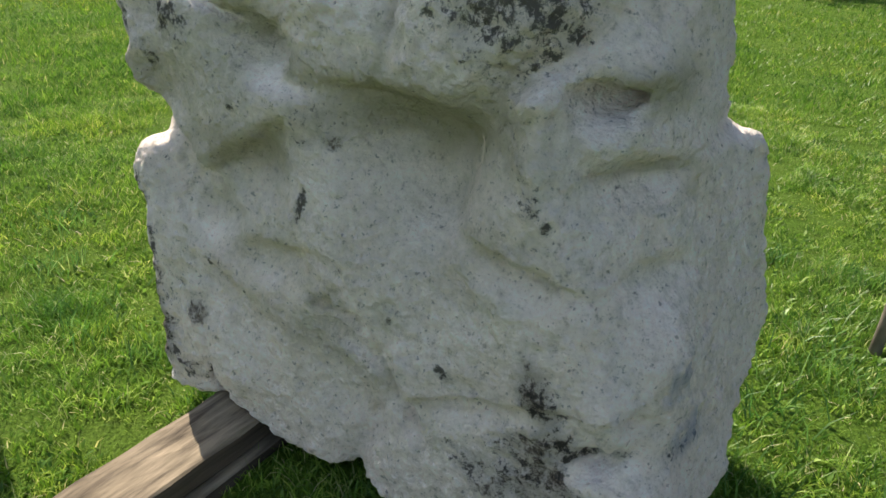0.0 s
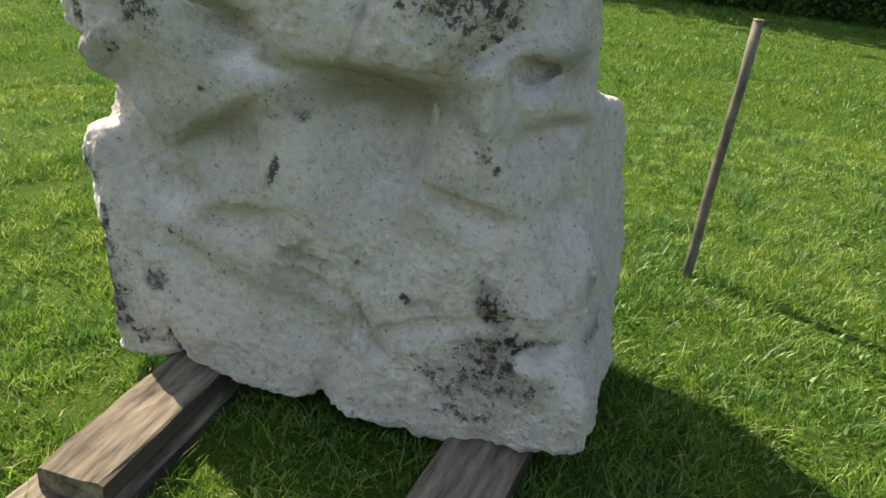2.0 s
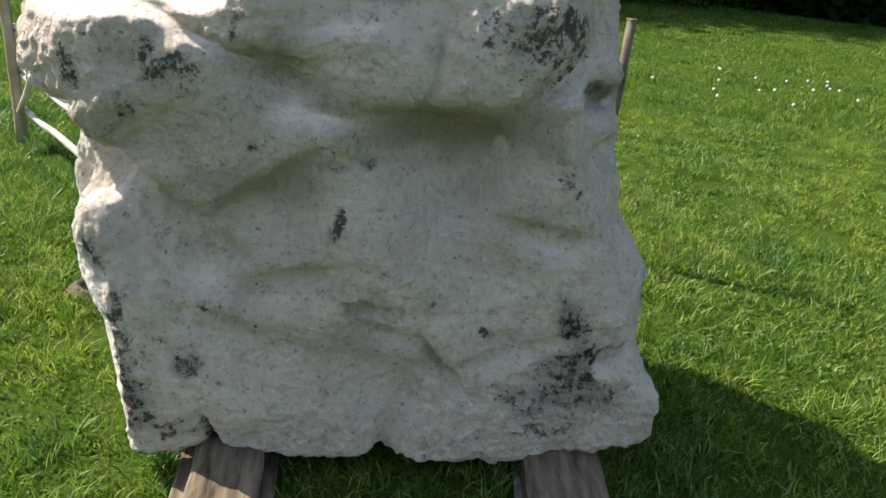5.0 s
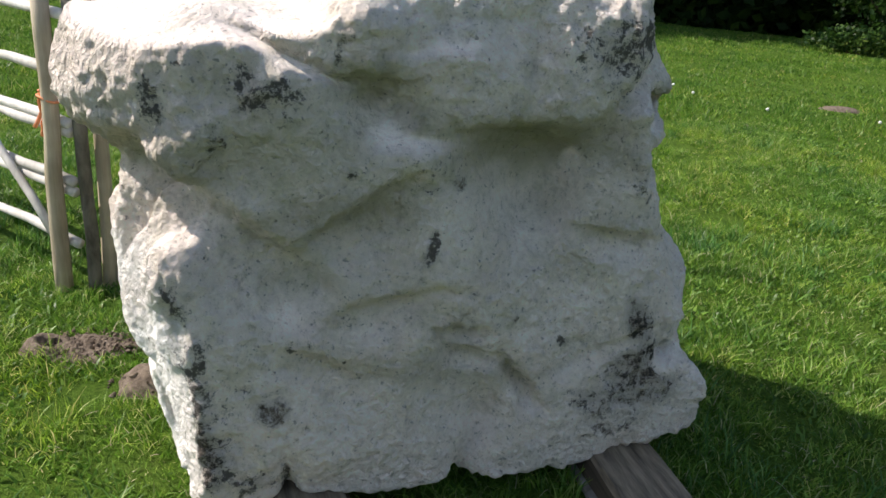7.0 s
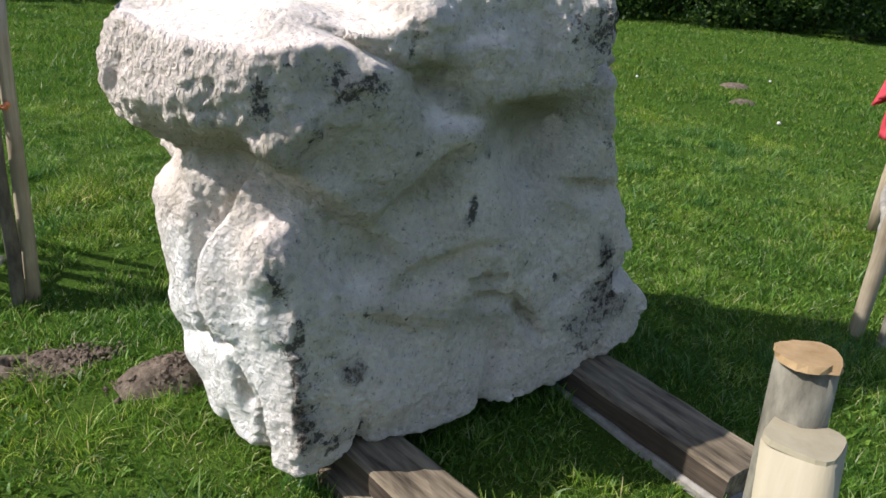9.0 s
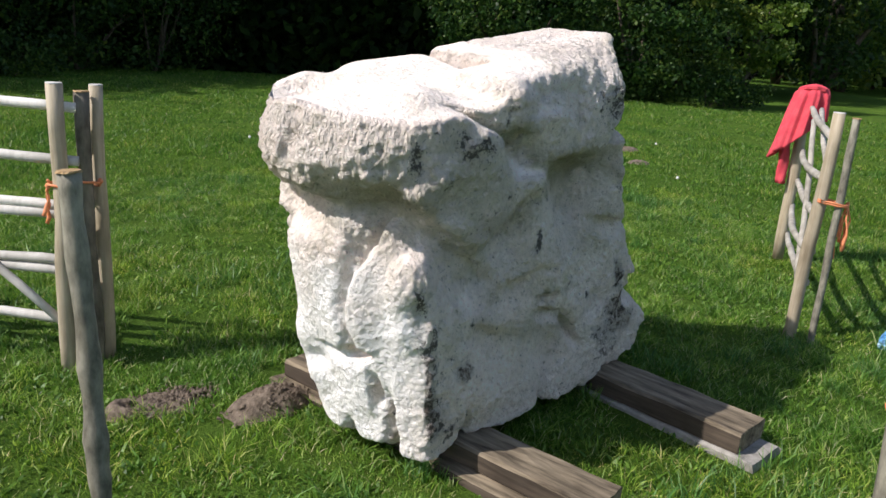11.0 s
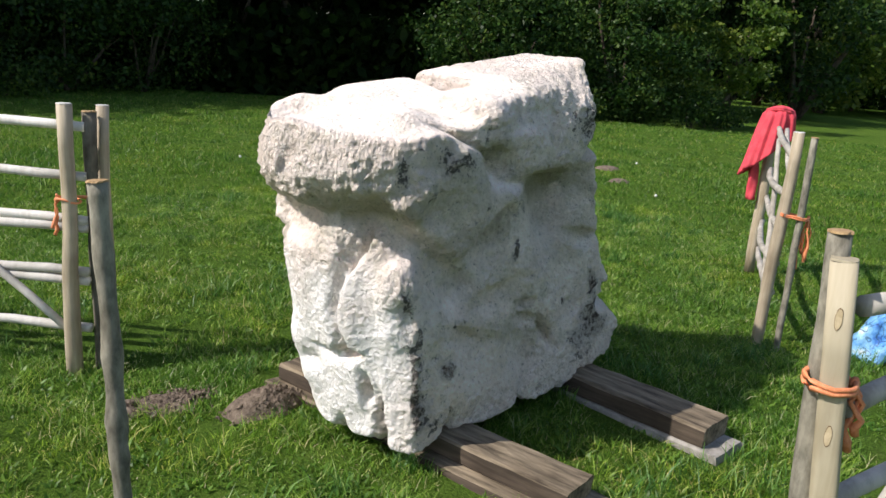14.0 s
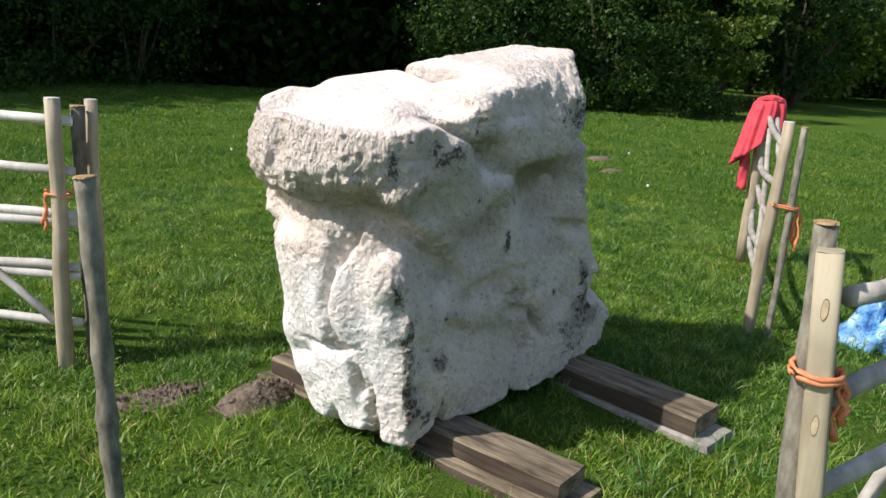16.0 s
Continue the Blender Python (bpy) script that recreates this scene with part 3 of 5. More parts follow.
    f = sw((-1.840, 1.762, 1.363), (0.075, 0.075, 0.075), -0.022)
    f = sw((-1.794, 1.141, 0.269), (0.080, 0.110, 0.084), -0.026)
    f = sw((-0.952, 1.184, 0.451), (0.081, 0.075, 0.075), 0.021)
    f = sw((-1.884, 1.184, 0.628), (0.077, 0.075, 0.083), -0.044)
    f = sw((-1.912, 1.340, 0.144), (0.075, 0.075, 0.078), -0.028)
    f = sw((-0.509, 1.322, 0.410), (0.069, 0.075, 0.075), -0.052)
    f = sw((-0.492, 1.209, 0.340), (0.073, 0.075, 0.079), 0.031)
    f = sw((-1.940, 1.287, 1.057), (0.079, 0.075, 0.074), -0.019)
    f = sw((-2.000, 1.892, 0.852), (0.068, 0.075, 0.073), 0.041)
    f = sw((-2.023, 1.435, 0.914), (0.075, 0.075, 0.068), 0.035)
    f = sw((-0.332, 1.691, 0.206), (0.075, 0.075, 0.075), 0.020)
    f = sw((-1.639, 1.220, 0.652), (0.078, 0.075, 0.081), -0.036)
    f = sw((-1.108, 1.231, 0.258), (0.082, 0.075, 0.070), -0.030)
    f = sw((-0.896, 1.356, 1.005), (0.070, 0.075, 0.074), -0.044)
    f = sw((-0.508, 1.586, 0.881), (0.074, 0.075, 0.070), -0.018)
    f = sw((-1.795, 1.251, 0.922), (0.074, 0.075, 0.081), -0.056)
    f = sw((-2.012, 1.597, 0.272), (0.075, 0.075, 0.075), 0.024)
    f = sw((-0.559, 1.872, 1.194), (0.075, 0.075, 0.075), 0.014)
    f = sw((-0.930, 1.261, 1.066), (0.090, 0.090, 0.089), 0.037)
    f = sw((-0.604, 1.253, 0.077), (0.088, 0.090, 0.090), -0.017)
    f = sw((-1.097, 1.217, 1.302), (0.090, 0.090, 0.089), -0.020)
    f = sw((-1.907, 1.235, 1.061), (0.090, 0.090, 0.090), -0.006)
    f = sw((-1.785, 1.121, 0.418), (0.087, 0.090, 0.092), -0.018)
    f = sw((-1.282, 1.157, 1.278), (0.088, 0.090, 0.088), 0.017)
    f = sw((-0.863, 1.236, 0.662), (0.093, 0.090, 0.090), -0.023)
    f = sw((-0.460, 2.029, 0.788), (0.090, 0.090, 0.090), 0.012)
    f = sw((-1.656, 1.169, 0.887), (0.090, 0.090, 0.087), -0.024)
    return f


# lichen and weathering, the greenish ones deepened as shade in the hollows: x, z, half width, half height, turn,
# channel (0 dark, 1 brown, 2 greenish, 3 blue), strength
LICHEN_BROW = [
    (-0.8, 1.31, 0.12, 0.14, 20, 0, 0.85), (-0.72, 1.28, 0.05, 0.1, 0, 0, 0.9), (-1.7, 1.18, 0.1, 0.06, -15, 0, 0.85),
    (-1.74, 1.17, 0.05, 0.04, 0, 0, 1), (-1.53, 1.3, 0.025, 0.02, 10, 0, 1.3), (-1.54, 1.26, 0.01, 0.04, 5, 0, 1.2),
    (-1.1, 1.27, 0.2, 0.06, 0, 0, 0.35), (-1.93, 1.13, 0.03, 0.06, 10, 0, 0.9), (-1.84, 1.24, 0.06, 0.05, 0, 0, 0.5),
    (-0.8, 1.3, 0.15, 0.12, 0, 0, 0.8), (-1.72, 1.17, 0.12, 0.07, -15, 0, 0.75),
]
LICHEN_UPPER = [
    (-1.8, 1.045, 0.022, 0.03, -15, 0, 1.3), (-1.81, 1.09, 0.014, 0.02, 0, 0, 1.3), (-1.29, 0.79, 0.018, 0.055, -20, 0, 1.1),
    (-1.3, 0.94, 0.035, 0.018, 0, 0, 0.95), (-1.22, 0.95, 0.03, 0.02, 0, 1, 1), (-0.73, 1.01, 0.02, 0.04, 20, 0, 0.9),
    (-0.7, 0.95, 0.022, 0.04, 20, 0, 0.9), (-0.66, 0.9, 0.018, 0.02, 0, 0, 0.9), (-1.5, 1, 0.015, 0.03, 0, 0, 0.8),
    (-1.38, 1.07, 0.06, 0.02, 0, 0, 0.8), (-1.3, 1, 0.25, 0.06, 0, 0, 0.3),
]
LICHEN_MIDDLE = [
    (-0.625, 0.525, 0.03, 0.085, 30, 1, 1.25), (-0.6, 0.495, 0.02, 0.05, 30, 0, 1.1), (-1.47, 0.57, 0.045, 0.04, 0, 0, 0.75),
    (-0.86, 0.49, 0.03, 0.02, 0, 0, 0.85), (-1.61, 0.54, 0.045, 0.05, 0, 0, 0.65), (-1.55, 0.5, 0.1, 0.05, 0, 0, 0.35),
    (-0.62, 0.7, 0.1, 0.12, 0, 0, 0.25), (-1.02, 0.58, 0.012, 0.02, 20, 1, 0.8), (-1.16, 0.66, 0.02, 0.012, 20, 1, 0.7),
    (-0.62, 0.53, 0.045, 0.1, 30, 0, 0.9),
]
LICHEN_END = [
    (-1.845, 0.27, 0.03, 0.11, 14, 1, 1.4), (-1.83, 0.2, 0.04, 0.05, 5, 0, 1.2), (-1.74, 0.15, 0.022, 0.035, 0, 0, 1),
    (-1.85, 0.53, 0.02, 0.06, 0, 0, 1.1), (-1.76, 0.72, 0.015, 0.02, 0, 0, 0.95), (-1.87, 0.695, 0.014, 0.014, 0, 0, 1.3),
    (-1.75, 0.45, 0.12, 0.15, 0, 0, 0.3), (-1.9, 0.62, 0.03, 0.12, 5, 0, 0.95), (-1.86, 0.4, 0.05, 0.12, 8, 0, 1),
    (-1.8, 0.24, 0.06, 0.09, 20, 0, 0.9),
]
# the narrow spot at x -1.635 darkens a crack, shade put into colour
LICHEN_CRACK_FOOT = [
    (-0.8, 0.325, 0.04, 0.016, -10, 0, 1.2), (-0.77, 0.29, 0.05, 0.035, 0, 0, 1.05), (-0.6, 0.29, 0.14, 0.05, 0, 1, 0.8),
    (-0.7, 0.24, 0.08, 0.04, 0, 1, 0.6), (-1.675, 0.365, 0.04, 0.035, 0, 1, 1.2), (-1.635, 0.14, 0.014, 0.07, 8, 0, 1.2),
    (-0.93, 0.35, 0.02, 0.012, 0, 0, 0.7), (-1.66, 0.42, 0.05, 0.015, 10, 1, 0.6), (-1.7, 0.16, 0.05, 0.04, 10, 0, 0.8),
    (-0.66, 0.2, 0.12, 0.05, 0, 1, 0.7),
]
LICHEN_LOBE = [
    (-0.455, 0.405, 0.06, 0.03, 0, 0, 1.2), (-0.57, 0.38, 0.13, 0.075, -20, 1, 0.95), (-0.54, 0.41, 0.06, 0.03, -20, 0, 1),
    (-0.385, 0.34, 0.02, 0.03, 0, 0, 0.8), (-0.7, 0.42, 0.05, 0.02, -15, 1, 0.6), (-0.5, 0.33, 0.04, 0.03, 0, 0, 0.6),
    (-0.6, 0.34, 0.2, 0.1, 0, 0, 0.62), (-0.43, 0.4, 0.06, 0.035, 0, 0, 1.2),
]
# olive algae in the hollows, with some of their shade put into it
ALGAE_SHADE_UPPER = [
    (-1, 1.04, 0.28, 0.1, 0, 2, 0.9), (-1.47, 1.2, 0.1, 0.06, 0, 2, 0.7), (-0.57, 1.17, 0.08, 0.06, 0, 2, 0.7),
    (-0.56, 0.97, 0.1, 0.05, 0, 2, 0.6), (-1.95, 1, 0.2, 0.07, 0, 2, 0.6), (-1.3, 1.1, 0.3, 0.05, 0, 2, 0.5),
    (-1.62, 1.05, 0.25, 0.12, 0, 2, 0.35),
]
ALGAE_SHADE_LOWER = [
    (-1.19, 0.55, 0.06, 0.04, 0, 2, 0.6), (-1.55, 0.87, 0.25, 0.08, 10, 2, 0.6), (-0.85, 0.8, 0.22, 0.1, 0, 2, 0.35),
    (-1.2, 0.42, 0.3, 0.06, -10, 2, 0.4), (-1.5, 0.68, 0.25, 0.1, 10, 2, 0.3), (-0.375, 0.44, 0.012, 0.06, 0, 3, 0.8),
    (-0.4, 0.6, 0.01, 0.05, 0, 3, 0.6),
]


def build_stone():
    step = 0.0068
    x0, y0, z0 = -2.35, 0.95, -0.02
    nx, ny, nz = 325, 173, 249
    ax = (x0 + step * np.arange(nx, dtype=np.float32))[:, None, None]
    ay = (y0 + step * np.arange(ny, dtype=np.float32))[None, :, None]
    az = (z0 + step * np.arange(nz, dtype=np.float32))[None, None, :]
    # every fourth point first, then all those near the surface
    rough = np.broadcast_to(stone_field(ax[::4], ay[:, ::4], az[:, :, ::4]), (82, 44, 63))
    near = [np.minimum((np.arange(n) + 2) // 4, m - 1) for n, m in ((nx, 82), (ny, 44), (nz, 63))]
    f = rough[np.ix_(*near)].astype(np.float32)
    band = np.argwhere(np.abs(f) < 0.055)
    f[tuple(band.T)] = stone_field(*(band * step + np.array([x0, y0, z0])).astype(np.float32).T)
    neg = f < 0
    # one vertex in every cell that the surface crosses
    corners = [(i, j, k) for i in (0, 1) for j in (0, 1) for k in (0, 1)]
    sub = lambda a, c: a[c[0]:nx - 1 + c[0], c[1]:ny - 1 + c[1], c[2]:nz - 1 + c[2]]
    count = sum(sub(neg, c).astype(np.int8) for c in corners)
    cell = np.argwhere((count > 0) & (count < 8))
    ids = -np.ones((nx - 1, ny - 1, nz - 1), np.int64)
    ids[tuple(cell.T)] = np.arange(len(cell))
    acc, num = np.zeros((len(cell), 3)), np.zeros(len(cell))
    for a in corners:
        for axis in range(3):
            if a[axis]:
                continue
            b = list(a)
            b[axis] = 1
            fa = f[cell[:, 0] + a[0], cell[:, 1] + a[1], cell[:, 2] + a[2]]
            fb = f[cell[:, 0] + b[0], cell[:, 1] + b[1], cell[:, 2] + b[2]]
            cross = (fa < 0) != (fb < 0)
            t = np.where(cross, fa / np.where(cross, fa - fb, 1), 0)
            p = np.array(a, float)[None, :] + t[:, None] * (np.array(b) - np.array(a))[None, :]
            acc += np.where(cross[:, None], p, 0)
            num += cross
    verts = (cell + acc / num[:, None]) * step + np.array([x0, y0, z0])
    faces = []
    for axis in range(3):
        u, w = (axis + 1) % 3, (axis + 2) % 3
        lo = [slice(1, -1)] * 3
        lo[axis] = slice(0, -1)
        hi = list(lo)
        hi[axis] = slice(1, None)
        n0, n1 = neg[tuple(lo)], neg[tuple(hi)]
        for flip, sel in ((False, n0 & ~n1), (True, ~n0 & n1)):
            e = np.argwhere(sel) + 1
            e[:, axis] -= 1
            def at(du, dw):
                q = e.copy()
                q[:, u] -= du
                q[:, w] -= dw
                return ids[tuple(q.T)]
            quad = np.stack([at(1, 1), at(0, 1), at(0, 0), at(1, 0)], 1)
            faces.append(quad[:, ::-1] if flip else quad)
    faces = np.concatenate(faces)
    # keep the one solid block, no loose crumbs
    root = np.arange(len(verts))
    for _ in range(60):
        low = root[faces].min(1)
        for k in range(4):
            np.minimum.at(root, faces[:, k], low)
        root = root[root]
    main = np.bincount(root).argmax()
    if (root != main).any():
        keep = root == main
        faces = (np.cumsum(keep) - 1)[faces[keep[faces[:, 0]]]]
        verts = verts[keep]
    # normals from the field, then rough relief along them
    h = 0.004
    fx = lambda p: stone_field(p[:, 0], p[:, 1], p[:, 2])
    for _ in range(2):
        g = np.stack([fx(verts + d) - fx(verts - d) for d in (np.array([h, 0, 0]), np.array([0, h, 0]), np.array([0, 0, h]))], 1) / (2 * h)
        g2 = np.maximum((g ** 2).sum(1), 0.05)
        verts = verts - (np.clip(fx(verts), -0.01, 0.01) / g2)[:, None] * g
    n = g / np.linalg.norm(g, axis=1)[:, None]
    ridged = lambda cell, seed: 1 - 2 * np.abs(lattice_noise(verts + 0.3 * cell * lattice_noise(verts, cell * 1.7, seed + 50)[:, None], cell, seed))
    pecked = 1 + 0.25 * np.clip((verts[:, 2] - 1.0) / 0.1, 0, 1)
    fine = pecked * (0.0046 * lattice_noise(verts, 0.030, 9) + 0.0062 * lattice_noise(verts, 0.0165, 10))
    rel = 0.004 * lattice_noise(verts, 0.30, 2) + 0.005 * lattice_noise(verts, 0.16, 3) + 0.0045 * ridged(0.095, 5) + 0.0048 * ridged(0.048, 7) + fine - 0.004
    # the jaw and the deep hollow are dressed smoother
    rel *= 1 - 0.6 * np.exp(-((verts[:, 0] + 1.0) / 0.24) ** 4 - ((verts[:, 2] - 0.98) / 0.16) ** 4)
    rel *= 1 - 0.5 * np.exp(-((verts[:, 0] + 1.65) / 0.2) ** 2 - ((verts[:, 2] - 1.02) / 0.14) ** 2)
    # chisel furrows on the sawn and tooled end
    tooled = np.clip((-1.80 - verts[:, 0]) / 0.12, 0, 1) * np.clip((-n[:, 0] - 0.2) / 0.4, 0, 1)
    rel += tooled * 0.0015 * lattice_noise(verts, 0.021, 15) * (verts[:, 2] > 0.98)
    flutes = np.clip((-1.68 - verts[:, 0]) / 0.12, 0, 1) * np.clip((verts[:, 2] - 1.13) / 0.06, 0, 1) * np.clip((0.32 - n[:, 2]) / 0.2, 0, 1)
    rel += flutes * 0.0024 * np.clip(0.6 + lattice_noise(verts, 0.11, 14), 0, 1) * np.sin((verts[:, 0] - 0.9 * verts[:, 1]) * 330 + 5 * lattice_noise(verts, 0.07, 11))
    rel += tooled * 0.0012 * np.sin(verts[:, 2] * 260 + 3 * lattice_noise(verts, 0.05, 12)) * (verts[:, 2] < 0.7)
    rel *= 1 - 0.62 * tooled * np.clip((0.80 - verts[:, 2]) / 0.12, 0, 1)
    rel *= 1 - 0.45 * np.clip((n[:, 2] - 0.1) / 0.4, 0, 1)
    smooth_top = np.clip((n[:, 2] - 0.45) / 0.45, 0, 1) * np.clip((-1.15 - verts[:, 0]) / 0.08, 0.35, 1)
    verts = verts + n * (rel * (1 - 0.88 * smooth_top))[:, None]
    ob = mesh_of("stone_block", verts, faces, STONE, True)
    col = np.zeros((len(verts), 4), np.float32)
    wx, wz = verts[:, 0] + 0.01 * lattice_noise(verts, 0.05, 21), verts[:, 2] + 0.01 * lattice_noise(verts, 0.05, 22)
    facing = np.clip((1.62 - verts[:, 1]) / 0.1, 0, 1) * np.clip(0.6 - n[:, 2], 0, 1) * np.clip((n[:, 0] + 0.80) / 0.25, 0, 1)
    for sx, sz, hw, hh, turn, ch, s in chain(LICHEN_BROW, LICHEN_UPPER, LICHEN_MIDDLE, LICHEN_END, LICHEN_CRACK_FOOT, LICHEN_LOBE, ALGAE_SHADE_UPPER, ALGAE_SHADE_LOWER):
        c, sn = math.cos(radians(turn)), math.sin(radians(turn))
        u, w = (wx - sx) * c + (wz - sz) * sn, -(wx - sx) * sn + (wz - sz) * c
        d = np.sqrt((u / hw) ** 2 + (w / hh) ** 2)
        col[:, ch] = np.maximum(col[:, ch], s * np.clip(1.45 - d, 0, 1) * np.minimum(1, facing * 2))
    for nm, val in (("tooling", tooled * (verts[:, 2] > 0.98)), ("sawn", smooth_top), ("white_end", tooled * np.clip((0.80 - verts[:, 2] + 0.10 * lattice_noise(verts, 0.12, 44)) / 0.22, 0, 1))):
        a = ob.data.attributes.new(nm, "FLOAT", "POINT")
        a.data.foreach_set("value", val.astype(np.float32))
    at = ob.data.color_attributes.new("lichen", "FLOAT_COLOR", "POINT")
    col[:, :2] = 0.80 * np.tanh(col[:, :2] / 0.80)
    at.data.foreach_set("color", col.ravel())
    tagged(ob, "large rough-hewn white chalk block with dark lichen spots, on sleepers", "stone block")


build_stone()


# ---- sleepers under the stone ----
def plank(name, a, b, width, thick, mat, seed, parent=None, label=""):
    """A worn timber whose underside's middle runs from a to b; local x along it."""
    rnd = random.Random(seed)
    a, b = Vector(a), Vector(b)
    length = (b - a).length
    bm = bmesh.new()
    n = 14
    rings = []
    prof = [(-0.5, 0.06), (-0.44, 0), (0.44, 0), (0.5, 0.06), (0.5, 0.9), (0.455, 1.0), (0.15, 1.0), (-0.15, 1.0), (-0.455, 1.0), (-0.5, 0.9)]
    for i in range(n):
        x = length * i / (n - 1)
        ring = []
        for u, w in prof:
            end = rnd.uniform(-0.008, 0.008) if i in (0, n - 1) else 0
            ring.append(bm.verts.new((x + end, u * width + rnd.uniform(-1, 1) * 0.004, w * thick + (rnd.uniform(-1, 1) * 0.004 if w > 0.5 else 0))))
        rings.append(ring)
    k = len(prof)
    for p, q in zip(rings, rings[1:]):
        for j in range(k):
            bm.faces.new((p[j], p[(j + 1) % k], q[(j + 1) % k], q[j]))
    bm.faces.new(rings[0][::-1])
    bm.faces.new(rings[-1])
    bmesh.ops.recalc_face_normals(bm, faces=bm.faces)
    # long sides take a darker copy of the wood, with shade in its colour
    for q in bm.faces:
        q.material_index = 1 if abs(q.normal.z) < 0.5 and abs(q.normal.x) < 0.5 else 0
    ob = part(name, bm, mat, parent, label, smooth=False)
    ob.data.materials.append(SLEEPER_SHADED if mat == SLEEPER else mat)
    ob.location = a
    d = (b - a).normalized()
    ob.rotation_euler = (0, -math.asin(d.z), math.atan2(d.y, d.x))
    return ob


def build_sleeper(name, foot, beam, board, label):
    """A timber with a thinner board under it: each is (from, to, width, thickness, base height, material)."""
    e = empty(name, foot, label, "sleeper", "sleepers under the stone")
    for i, (nm, (a, b, w, th, z, mat)) in enumerate((("beam", beam), ("board", board))):
        o = Vector(foot)
        plank(nm, Vector((*a, z)) - o, Vector((*b, z)) - o, w, th, mat, 7 * i + int(100 * w), e)
    return e


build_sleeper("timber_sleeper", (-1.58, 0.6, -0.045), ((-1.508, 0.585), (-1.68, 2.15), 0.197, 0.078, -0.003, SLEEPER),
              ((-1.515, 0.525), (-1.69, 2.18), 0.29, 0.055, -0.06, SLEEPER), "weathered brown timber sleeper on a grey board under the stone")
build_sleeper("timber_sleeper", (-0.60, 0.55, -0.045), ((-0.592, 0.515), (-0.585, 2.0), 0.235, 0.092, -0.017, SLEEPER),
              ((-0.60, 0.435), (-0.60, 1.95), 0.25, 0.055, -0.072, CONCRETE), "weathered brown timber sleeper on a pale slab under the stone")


# ---- posts and hurdles ----
def build_stake(name, foot, top, r0, r1, mat, label, seed, knots=(), n=9, bend=0.006):
    e = empty(name, foot, label, "stake")
    pts, rad = stick((0, 0, -0.12), Vector(top) - Vector(foot), r0, r1, n, bend, seed, knots)
    part("shaft", pole(pts, rad, 12, 0.08, seed), mat, e)
    d = (pts[-1] - pts[-2]).normalized()
    part("cut_end", pole([pts[-1] + d * 0.001, pts[-1] + d * 0.006], [r1 * 1.12, r1 * 1.04], 22, 0.20, seed), CUT_WOOD, e, "rough sawn wood end", smooth=False)
    return e


def curve_tube(path, r, sides=6):
    return pole(path, [r] * len(path), sides, 0.15, 3)


def build_twine(at, rx, ry, direction, turns, tails, seed, long=0.14):
    """Orange baler twine wound round a pair of poles, with loose tails."""
    rnd = random.Random(seed)
    e = empty("baler_twine", at, "frayed orange baler twine tied round a post and stake", "twine", "twine ties")
    c, s = math.cos(radians(direction)), math.sin(radians(direction))
    path = []
    for i in range(turns * 14 + 1):
        a = 2 * math.pi * i / 14
        u, v = rx * math.cos(a), ry * math.sin(a)
        path.append((u * c - v * s, u * s + v * c, 0.013 * (i / 14 - turns / 2) + 0.011 * math.sin(a + seed) * (1 + 0.6 * math.sin(i * 0.5)) + rnd.uniform(-0.003, 0.003)))
    part("loop", curve_tube(path, 0.0058), TWINE, e)
    bm = pole([(0, 0, -0.013), (0.004, 0.002, 0), (0, 0, 0.013)], [0.006, 0.013, 0.006], 7, 0.2, seed)
    knot = part("knot", bm, TWINE, e)
    knot.location = (rx * c, rx * s, 0)
    for k in range(tails):
        ln = long * rnd.uniform(0.75, 1.2)
        o = Vector((rx * c, rx * s, 0))
        p = [o]
        for i in range(6):
            p.append(p[-1] + Vector((rnd.uniform(-0.012, 0.014), rnd.uniform(-0.012, 0.012), -ln / 6)))
        part("tail", pole(p, [0.0045, 0.0045, 0.005, 0.006, 0.0075, 0.010, 0.008], 6, 0.3, seed + k), TWINE, e)
    return e


build_stake("thin_stake", (-0.19, 2.99, 0.0), (-0.152, 3.053, 1.185), 0.022, 0.023, BARK, "thin straight brown wooden stake standing in the grass", 3, n=6, bend=0.004)
build_stake("bark_stake", (-2.975, 0.971, 0.0), (-2.998, 1.075, 1.19), 0.0205, 0.0235, BARK_GREEN, "slim knobbly bark-covered stake standing in the grass", 5, ((0.22, 1.12), (0.46, 1.22), (0.535, 1.28), (0.66, 1.18), (0.86, 1.1)), n=40, bend=0.003)


def peg_end(at, out, seed, size=1.0):
    """The oval cut end of a rail's peg, flush in an upright."""
    bm = pole([Vector((0, 0, 0)), Vector(out) * 0.012], [0.0068 * size, 0.0066 * size], 14, 0.10, seed)
    bmesh.ops.scale(bm, vec=(1, 1, 3.0), verts=bm.verts[:])
    bmesh.ops.translate(bm, vec=at, verts=bm.verts[:])
    return bm


